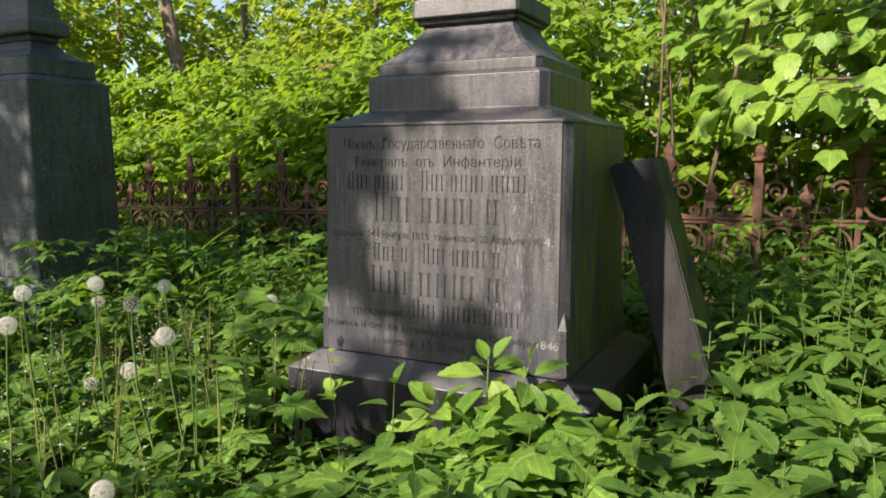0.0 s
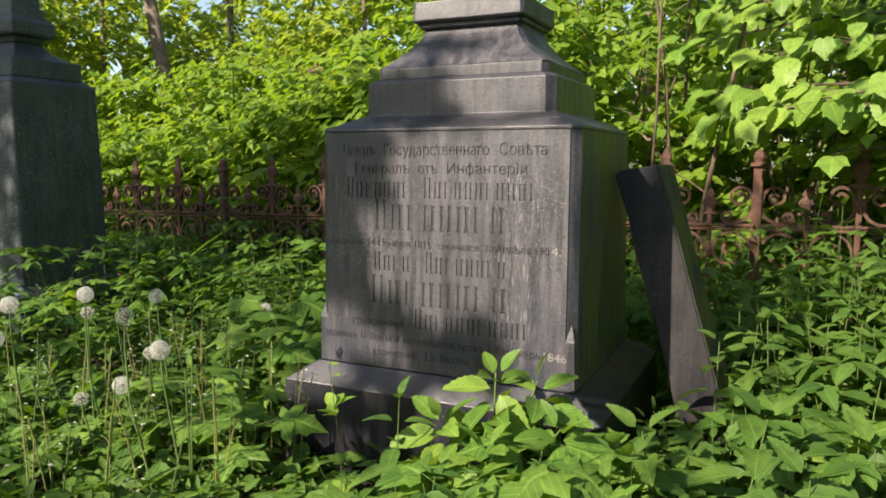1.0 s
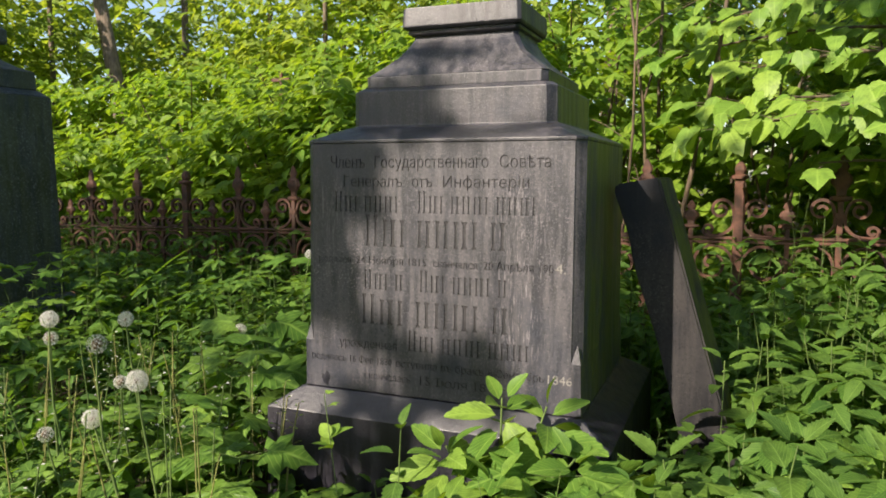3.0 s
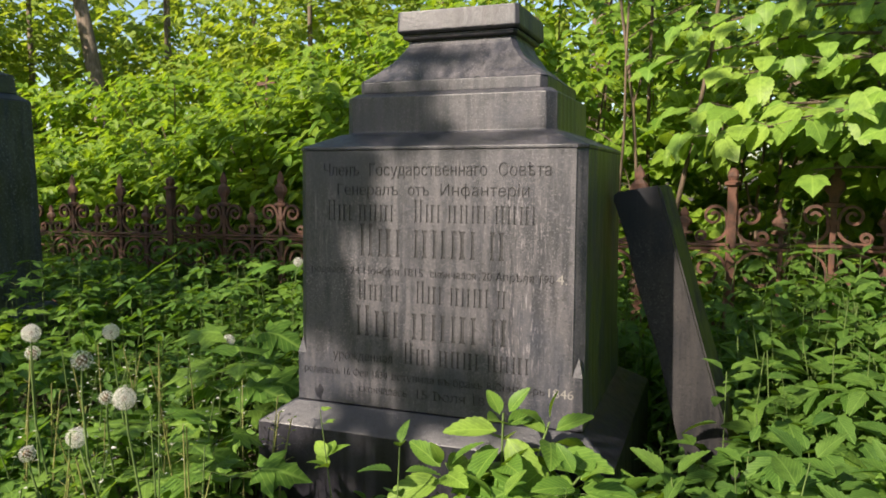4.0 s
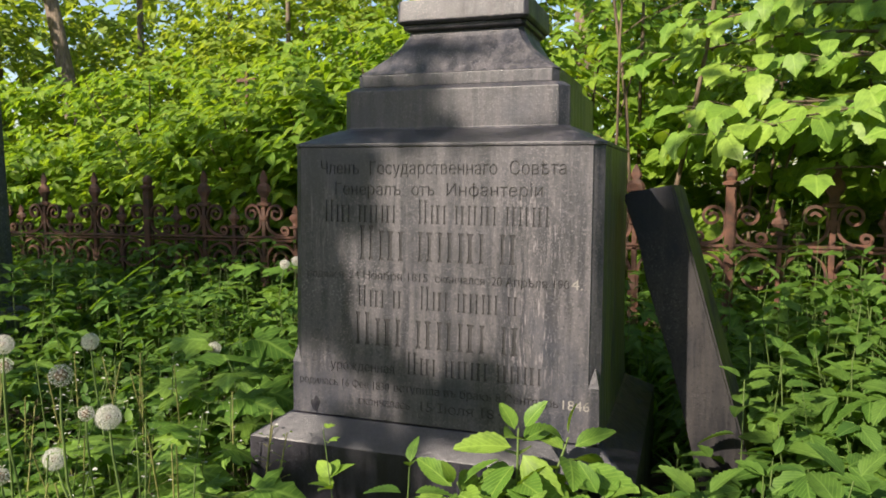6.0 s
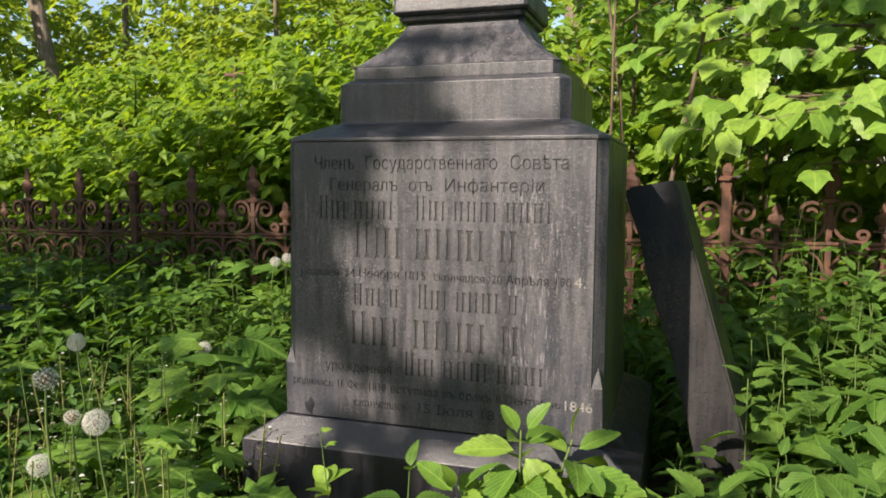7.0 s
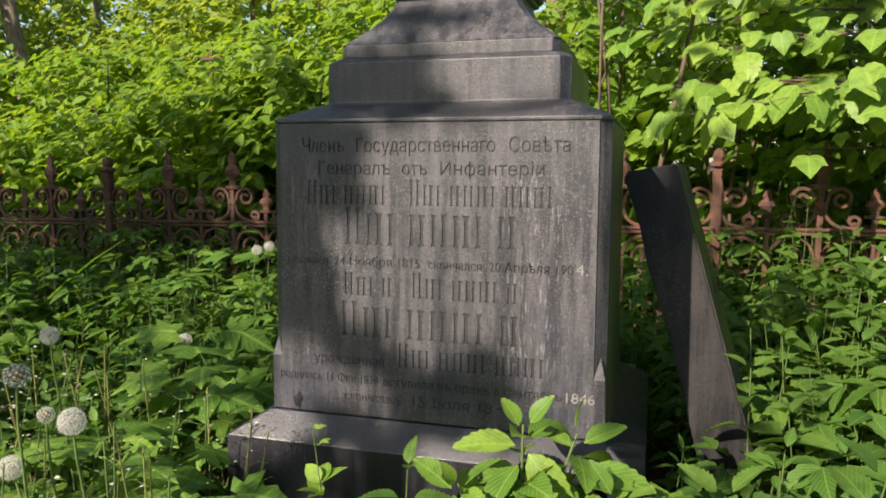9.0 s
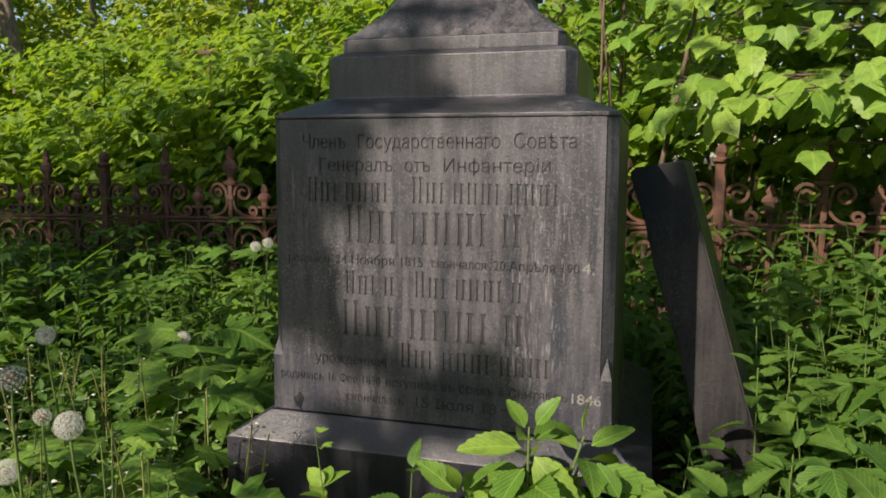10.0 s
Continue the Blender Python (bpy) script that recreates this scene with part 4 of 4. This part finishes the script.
for _ in range(105):
    x, y = rng.uniform(-1.25, -0.26), rng.uniform(-1.0, 0.2)
    f = thing("seed_stalk", (x, y, ground_z(x, y)), "pale thin weed stalk with small buds", "weed", "seed stalks among the dandelions")
    h, lx, ly = rng.uniform(0.24, 0.38) - 0.10 * float(smooth(-y, 0.4, 0.9)), rng.normal(0, 0.03), rng.normal(0, 0.03)
    T, L = Tubes(), Leaves()
    T.add([(0, 0, 0), (lx * 0.3, ly * 0.3, h * 0.5), (lx, ly, h)], rng.uniform(0.0018, 0.0030), 0.0013, 5)
    for k in range(9):
        g = 1 - 0.045 * k
        q = np.array((lx * g * g, ly * g * g, h * g))
        e = q + tilt(k * 2.4, 0.5) * (0.006 + 0.002 * k)
        T.add([q, e], 0.0006, 0.0005, 3)
        L.add(OVATE, e, tilt(k * 2.4, 0.3), upish(0.4), rng.uniform(0.006, 0.011))
    T.build("stalk", M_STRAW if rng.random() < 0.55 else M_STALK, f)
    tagged(L.build("bud", M_FLUFF if rng.random() < 0.35 else M_LINDEN, f), kind="stuff")
for i, (x, y, h) in enumerate(((-0.50, -0.62, 0.20), (-0.72, -0.72, 0.22), (-0.35, -0.80, 0.15), (-0.95, -0.55, 0.24), (-0.15, -0.95, 0.12), (-0.62, -0.95, 0.18), (-1.05, -0.25, 0.24), (-0.85, -0.85, 0.2))):
    plant("dandelion_rosette", x, y, "rosette of long toothed dandelion leaves", "dandelion", "dandelion rosettes", lambda L, T: (T.add([(0, 0, -0.01), (0, 0, 0.02)], 0.006, 0.004), tuft(L, np.zeros(3), h * 1.3, 9, TOOTHED)), M_WEED)
for x, y, z in ((-0.681, 0.0, 0.112), (-0.66, 0.10, 0.16)):
    f = thing("violet_flower", (x, y, ground_z(x, y)), "tiny violet flower among weeds", "flower", "violet flowers")
    T = Tubes()
    T.add([(0, 0, 0), (0, 0, z - ground_z(x, y))], 0.001, 0.0008, 4)
    T.build("stalk", M_STALK, f)
    for k in range(5):
        L = Leaves()
        L.add(OVATE, (0, 0, z - ground_z(x, y)), tilt(k * 1.257, 0.5), (0, 0, 1), 0.009)
        L.build("petal", M_PETAL, f)


# ---- shrubs and trees ----
def spray(L, p, out, n, size, shape, droop=0.2):
    """A twig with leaves on both sides."""
    a0 = math.atan2(out[1], out[0])
    for i in range(n):
        q = p + out * (i / n) * size * 2.4
        s = (i % 2) * 2 - 1
        L.add(shape, q, tilt(a0 + s * rng.uniform(0.5, 1.2), rng.uniform(-0.55, 0.25) - droop * 0.5), upish(0.4) + SUN_LEAN, size * rng.uniform(0.7, 1.2))


SUN_LEAN = np.array(SUN) * 0.75


def crown(L, centre, radii, twigs, size, shape, n=7, shell=0.55, keep=None):
    c, r = np.array(centre, float), np.array(radii, float)
    for _ in range(twigs):
        d = rng.normal(0, 1, 3)
        d /= np.linalg.norm(d)
        f = (shell ** 3 + (1 - shell ** 3) * rng.random()) ** (1 / 3) * (0.85 + 0.3 * noise.noise(tuple(d * 2.3 + c)))
        p = c + d * r * f
        if p[2] < GROUND + 0.05 or (keep and not keep(p)):
            continue
        out = d * (1, 1, 0.4) + rng.normal(0, 0.35, 3)
        spray(L, p, out / np.linalg.norm(out), n, size, shape)


def shrub(x, y, h, w, twigs, size, mat, shape=None, label="leafy green shrub behind the fence", name="shrub", low=0.0, keep=None):
    top = thing(name, (x, y, GROUND), label, "shrub", "shrubs behind the fence")
    L = Leaves()
    for i in range(5):
        a, T = i * 1.26 + x, Tubes()
        T.add([(0, 0, -0.05), (0.18 * w * math.cos(a), 0.18 * w * math.sin(a), h * 0.45), (0.5 * w * math.cos(a + 0.3), 0.5 * w * math.sin(a + 0.3), h * 0.9)], 0.012, 0.004, 5)
        T.build("stem", M_TWIG, top)
    crown(L, (0, 0, low + (h - low) * 0.5), (w, w * 0.85, (h - low) * 0.55), twigs, size, shape or OVATE, keep=keep)
    L.build("crown", mat, top)
    return top


def tree(x, y, h, r, lean=(0, 0), mat=None, name="tree", label="tall tree with green leaves", crowns=(), size=0.11, shape=None, trunk_mat=None):
    top = thing(name, (x, y, GROUND), label, "tree")
    T, L = Tubes(), Leaves()
    pts = [(lean[0] * f * f, lean[1] * f * f, h * f - 0.1) for f in (0, 0.1, 0.25, 0.45, 0.7, 1.0)]
    T.add(pts, r, r * 0.35, 10)
    T.build("trunk", trunk_mat or M_BARK, top)
    for cx, cy, cz, rx, rz, n in crowns:
        B = Tubes()
        f = min(0.9, max(0.35, (cz - rz * 0.6) / h))
        s = (lean[0] * f * f, lean[1] * f * f, h * f - 0.1)
        B.add([s, ((s[0] + cx) * 0.5, (s[1] + cy) * 0.5, (s[2] + cz) * 0.5 + 0.1), (cx, cy, cz)], r * 0.4, r * 0.1, 6)
        B.build("limb", trunk_mat or M_BARK, top)
        crown(L, (cx, cy, cz), (rx, rx, rz), n, size, shape or SMALL, shell=0.3)
    if crowns:
        L.build("crown", mat or M_WOODS, top)
    return top


def clear_of_fence(base_y):
    return lambda p: p[1] + base_y > FY + 0.04


for x, y, h, w, tw, size, mat in ((-5.2, 2.6, 1.2, 0.8, 520, 0.065, M_SHRUB), (-4.2, 2.5, 1.05, 0.75, 520, 0.06, M_SHRUB), (-3.3, 2.35, 1.0, 0.7, 560, 0.055, M_SHRUB), (-2.55, 2.45, 1.1, 0.7, 600, 0.055, M_SHRUB),
                                  (-1.85, 2.25, 1.25, 0.65, 650, 0.055, M_SHRUB), (-1.25, 2.1, 1.3, 0.6, 650, 0.060, M_SHRUB), (-0.7, 2.35, 1.6, 0.7, 700, 0.06, M_SHRUB), (-0.1, 2.6, 1.8, 0.7, 650, 0.06, M_SHRUB),
                                  (-3.8, 3.8, 1.7, 1.1, 800, 0.07, M_SHRUB), (-2.6, 3.9, 1.8, 1.1, 800, 0.07, M_SHRUB), (-1.5, 3.8, 2.1, 1.0, 800, 0.07, M_SHRUB), (-5.3, 4.2, 1.8, 1.2, 700, 0.075, M_SHRUB), (-0.5, 3.9, 2.4, 1.0, 700, 0.07, M_SHRUB),
                                  (-6.6, 3.4, 1.7, 1.2, 600, 0.08, M_SHRUB), (-6.8, 1.2, 1.6, 1.1, 500, 0.08, M_SHRUB), (-5.4, 0.4, 1.2, 0.8, 400, 0.07, M_SHRUB)):
    shrub(x, y, h, w, int(tw * 0.62), size * 1.45, mat, low=0.36 if y < 2.6 else 0.0, keep=clear_of_fence(y))
for x, y, h, w, tw, size in ((0.75, 2.35, 1.5, 0.55, 330, 0.07), (1.5, 2.5, 1.9, 0.8, 520, 0.075), (2.4, 2.4, 2.0, 0.8, 520, 0.075), (3.3, 2.6, 2.0, 0.9, 420, 0.08), (0.6, 3.9, 2.3, 0.9, 450, 0.08),
                             (1.8, 4.0, 2.6, 1.0, 600, 0.085), (3.1, 4.2, 2.8, 1.2, 600, 0.09), (4.6, 3.8, 2.8, 1.2, 500, 0.09)):
    # Shrubs farther back or right take the leaf colour with shade in it.
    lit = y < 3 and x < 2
    shrub(x, y, h, w, tw, size, M_SHRUB if lit else M_SHADESHRUB, BROAD if y < 3 else OVATE, "green broad-leaved shrub behind the iron fence" if lit else "green broad-leaved shrub with shade put into its leaf colour", keep=clear_of_fence(y))

# slender stems between the shrubs
for x, y, h, r, lx in ((0.38, 1.83, 2.3, 0.013, 0.30), (0.20, 2.00, 2.6, 0.010, -0.15), (0.10, 1.95, 2.3, 0.008, 0.16), (0.28, 2.4, 2.8, 0.012, -0.2), (1.30, 2.0, 2.2, 0.012, 0.3)):
    t = thing("young_stem", (x, y, GROUND), "slender brown stem of a young tree", "stem", "young stems")
    T = Tubes()
    T.add([(lx * f * f + 0.035 * math.sin(7 * f + 9 * y), 0.04 * math.sin(9 * f + x), h * f - 0.05) for f in (0, 0.15, 0.3, 0.45, 0.6, 0.8, 1)], r, r * 0.5, 7)
    for i in range(5):
        f = 0.3 + 0.13 * i
        a = i * 2.2 + x * 9
        b = Vector((lx * f * f, 0.04 * math.sin(5 * f + x), h * f - 0.05))
        T.add([b, b + Vector((0.10 * math.cos(a), 0.05 * math.sin(a), 0.07)), b + Vector((0.24 * math.cos(a), 0.10 * math.sin(a), 0.13))], r * 0.4, r * 0.15, 4)
    T.build("stem", M_TWIG, t)

# the linden whose low boughs hang over the fence
linden = thing("linden_sapling", (1.75, 1.85, GROUND), "young linden with large pale green sunlit leaves", "tree")
T = Tubes()
T.add([(0, 0, -0.05), (-0.05, 0.02, 0.7), (-0.02, 0.0, 1.5), (0.05, 0.05, 2.4)], 0.03, 0.012, 9)
T.build("trunk", M_TWIG, linden)
LO = np.array((1.75, 1.85, GROUND))
BOUGHS = (((1.72, 1.86, 0.55), (1.25, 1.55, 0.80), (0.86, 1.28, 0.74)), ((1.73, 1.86, 0.70), (1.15, 1.45, 0.96), (0.64, 1.20, 0.87)), ((1.73, 1.86, 0.85), (1.1, 1.6, 1.06), (0.50, 1.50, 0.95)),
          ((1.74, 1.85, 0.95), (1.5, 1.35, 1.06), (1.02, 1.15, 0.92)), ((1.75, 1.85, 1.1), (1.2, 1.7, 1.22), (0.62, 1.62, 1.10)), ((1.74, 1.86, 0.6), (1.5, 1.4, 0.84), (1.05, 1.10, 0.77)),
          ((1.74, 1.86, 0.75), (1.3, 1.40, 1.02), (0.80, 1.12, 0.90)), ((1.75, 1.85, 1.2), (1.1, 1.85, 1.50), (0.45, 1.75, 1.30)), ((1.75, 1.85, 1.15), (1.0, 1.95, 1.40), (0.30, 1.85, 1.18)),
          ((1.73, 1.86, 0.8), (1.6, 1.5, 1.0), (1.25, 1.22, 0.96)), ((1.73, 1.86, 0.75), (1.0, 1.55, 0.98), (0.56, 1.36, 0.86)), ((1.74, 1.86, 0.9), (1.55, 1.30, 0.98), (1.12, 1.02, 0.88)), ((1.73, 1.86, 0.8), (0.95, 1.75, 1.02), (0.42, 1.62, 0.84)))
for k, (a, b, c) in enumerate(BOUGHS):
    a, b, c = (np.array(v) - LO for v in (a, b, c))
    B = Tubes()
    B.add([a * (1 - f) ** 2 + b * 2 * f * (1 - f) + c * f * f for f in np.linspace(0, 1, 9)], 0.009, 0.003, 6)
    twigs = []
    for i in range(54):
        f = 0.12 + 0.88 * i / 53
        p = a * (1 - f) ** 2 + b * 2 * f * (1 - f) + c * f * f
        d = c - a
        az = math.atan2(d[1], d[0]) + ((i % 2) * 2 - 1) * rng.uniform(0.2, 1.4)
        e = p + tilt(az, rng.uniform(-0.3, 0.4)) * rng.uniform(0.02, 0.17)
        if (k in (0, 5) and i % 5 != 1) or (k in (3, 9, 11) and i % 5 in (0, 2, 4)):
            continue
        B.add([p, e], 0.0018, 0.001, 3)
        one = Leaves()
        one.add(LOBED if i % 5 in (1, 3) else BROAD, e, tilt(az + rng.normal(0, 0.4), rng.uniform(-1.05, -0.05)), upish(0.35) + SUN_LEAN * 1.6, rng.choice((0.055, 0.075, 0.09, 0.105, 0.125)) * rng.uniform(0.9, 1.1))
        one.build("leaf", M_LINDEN, linden)
    B.build("bough", M_TWIG, linden)

# trees at the back
tree(-6.0, 5.2, 7.0, 0.12, (-2.4, 0.3), name="tree", label="leaning grey-brown tree trunk behind the shrubs", crowns=((-0.8, 0.5, 4.6, 1.5, 1.1, 260), (0.9, 0.3, 5.2, 1.6, 1.2, 260)))
for x, y, h, r, cs in ((-6.2, 6.4, 6, 0.04, ((0, 0, 1.6, 1.3, 1.0, 330),)), (-3.6, 5.6, 6, 0.04, ((0, 0, 2.2, 1.2, 1.1, 330),)), (-8.5, 2.2, 6, 0.05, ((0, 0, 1.9, 1.4, 1.6, 330),)), (-7.6, 3.6, 6, 0.05, ((0, 0, 2.2, 1.3, 1.4, 380),)), (-7.4, 5.4, 6, 0.05, ((0, 0, 2.0, 1.3, 1.3, 380),)), (-5.0, 6.6, 6, 0.05, ((0, 0, 1.8, 1.3, 1.1, 330),)), (-8.5, 4.5, 7, 0.16, ((0, 0, 3.2, 2.0, 1.9, 420), (0.8, 0, 5.2, 1.8, 1.5, 260))), (-7.2, 7.6, 8, 0.06, ((0, 0, 2.1, 1.7, 1.5, 380), (-0.5, 0, 5.6, 2.2, 1.8, 300))), (-4.4, 7.4, 8, 0.06, ((0, 0, 2.4, 1.9, 1.9, 420), (0.3, 0, 5.6, 2.2, 1.8, 300))),
                       (-2.4, 6.4, 7, 0.06, ((0, 0, 2.5, 1.6, 2.0, 480), (0, 0, 5.2, 2.0, 1.6, 300))), (-0.6, 6.2, 7, 0.15, ((0, 0, 2.7, 1.6, 2.0, 480), (0, 0, 5.2, 1.8, 1.6, 300))), (1.2, 6.6, 8, 0.16, ((0, 0, 2.8, 1.8, 2.2, 480), (0, 0, 5.6, 2.0, 1.6, 300))),
                       (3.4, 6.4, 8, 0.18, ((0, 0, 2.8, 2.0, 2.3, 480), (0, 0, 5.6, 2.2, 1.8, 300))), (5.6, 5.2, 8, 0.18, ((0, 0, 2.8, 2.0, 2.3, 420), (0, 0, 5.6, 2.2, 1.8, 260)))):
    tree(x, y, h, r, crowns=cs, label="green leafy tree at the back of the graveyard", size=0.12)

# far woods all round
far = Leaves()
for _ in range(24000):
    a, d = rng.uniform(0, 6.283), rng.uniform(11, 17)
    z = rng.uniform(0, 1) ** 1.2 * (4.5 + 2.5 * noise.noise((math.cos(a) * 3, math.sin(a) * 3, 0.0)))
    far.add(SMALL, (d * math.cos(a), d * math.sin(a), z + GROUND), tilt(rng.uniform(0, 6.28), rng.uniform(-0.8, 0.3)), upish(0.5), rng.uniform(0.30, 0.55))
tagged(far.build("far_woods", M_WOODS), "far green woods round the graveyard", "woods", kind="stuff")


# unseen trees added beside and behind the way, to shade the grave and shrubs
def shade_crown(L, targets, reach, size, gaps=()):
    """Leaf sprays between the sun and the given spots; gaps: openings as the sun sees them on the stone's face (x, z, half-width, half-height)."""
    S = np.array(SUN)
    for tx, ty, tz in targets:
        p = np.array((tx, ty, tz)) + S * rng.uniform(*reach)
        out = rng.normal(0, 1, 3) * (1, 1, 0.4)
        out /= np.linalg.norm(out)
        for i in range(4):
            q = p + out * i * size * 0.6
            a = tilt(math.atan2(out[1], out[0]) + ((i % 2) * 2 - 1) * rng.uniform(0.5, 1.2), rng.uniform(-0.6, 0.2))
            c = q + a * size * 0.5
            k = c[1] / S[1]
            hx, hz = c[0] - S[0] * k, c[2] - S[2] * k
            if any(((hx - gx) / (gw + 0.032)) ** 2 + ((hz - gz) / (gh + 0.028)) ** 2 < 1 for gx, gz, gw, gh in gaps):
                continue
            L.add(SMALL, q, a, upish(0.4) + SUN_LEAN, size * rng.uniform(0.7, 1.2))


GAPS = ((0.22, 0.56, 0.115, 0.25), (0.03, 0.49, 0.21, 0.13), (0.06, 0.70, 0.19, 0.075), (-0.28, 0.275, 0.055, 0.065), (-0.13, 0.250, 0.07, 0.035), (0.26, 0.252, 0.075, 0.030), (-0.12, 0.56, 0.07, 0.05),
        (0.105, 0.945, 0.155, 0.070), (0.05, 1.035, 0.155, 0.035), (0.05, 1.12, 0.055, 0.055), (-0.226, 1.05, 0.045, 0.028), (-0.183, 1.19, 0.035, 0.035), (-0.03, 1.19, 0.07, 0.035), (-0.365, 0.145, 0.15, 0.080), (-0.62, 0.06, 0.24, 0.10), (-0.20, -0.06, 0.11, 0.05),
        (0.38, 0.54, 0.080, 0.24), (0.46, 0.76, 0.10, 0.05), (0.31, 0.04, 0.28, 0.13), (0.46, -0.16, 0.28, 0.16), (0.33, -0.32, 0.38, 0.18), (-0.45, -0.20, 0.42, 0.12), (-1.05, -0.10, 0.30, 0.14), (0.62, 0.08, 0.12, 0.08), (0.60, 0.80, 0.17, 0.32), (0.92, 0.85, 0.50, 0.50))
near_tree = thing("shade_tree", (-4.6, -5.4, GROUND), "unseen tree behind the way, its crown placed to shade the grave", "tree")
T = Tubes()
T.add([(0, 0, -0.1), (0.05, 0, 1.4), (0.3, 0.3, 3.0), (0.9, 0.8, 4.8)], 0.17, 0.06, 10)
T.build("trunk", M_BARK, near_tree)
L = Leaves()
OFF = np.array((-4.6, -5.4, GROUND))
pts = [(rng.uniform(-2.8, 1.7), rng.uniform(-1.9, 1.2), rng.uniform(-0.05, 0.2)) for _ in range(230)] + [(rng.uniform(-0.6, 0.42), 0.0, rng.uniform(0.1, 1.15)) for _ in range(370)] + [(rng.uniform(-0.45, 0.5), -0.06, rng.uniform(-0.12, 0.17)) for _ in range(110)]
pts += [(rng.uniform(-2.7, -1.9), rng.uniform(0.3, 0.8), rng.uniform(0.2, 1.6)) for _ in range(360)]
pts += [(rng.uniform(-3.4, 0.75), FY, rng.uniform(0.2, 0.8)) for _ in range(300)] + [(rng.uniform(-4.0, 0.2), rng.uniform(1.7, 2.3), rng.uniform(0.58, 0.92)) for _ in range(130)]
pts = [p for p in pts if not (p[0] > 0.55 and p[1] > -0.1 and p[2] < 0.3)]
shade_crown(L, pts, (4.6, 5.8), 0.10, GAPS)
crown_ob = L.build("crown", M_WOODS, near_tree)
crown_ob.data.transform(Matrix.Translation(-Vector(OFF)))
for e in ((2.0, 1.4, 3.3), (1.2, 2.0, 3.2), (3.0, 0.4, 3.9)):
    B = Tubes()
    B.add([(0.22, 0.2, 2.4), (e[0] * 0.5, e[1] * 0.5, e[2] * 0.95), e], 0.04, 0.01, 6)
    B.build("limb", M_BARK, near_tree)

# Added out of view: its crown only darkens the shrubs at right and back.
tall_tree = thing("shade_tree", (2.9, -2.6, GROUND), "unseen tall tree beside the way, added to shade the shrubs at the back", "tree")
T = Tubes()
T.add([(0, 0, -0.1), (0, 0, 2.0), (-0.3, 0.4, 3.6), (-1.2, 1.6, 4.6)], 0.16, 0.06, 10)
T.build("trunk", M_BARK, tall_tree)
L = Leaves()
pts = [(rng.uniform(0.6, 5.5), rng.uniform(2.2, 5.5), rng.uniform(0.3, 2.6)) for _ in range(950)] + [(rng.uniform(1.0, 3.2), rng.uniform(1.7, 2.4), rng.uniform(1.20, 2.2)) for _ in range(900)]
shade_crown(L, pts, (4.2, 6.0), 0.13)
crown_ob = L.build("crown", M_WOODS, tall_tree)
crown_ob.data.transform(Matrix.Translation(-Vector((2.9, -2.6, GROUND))))
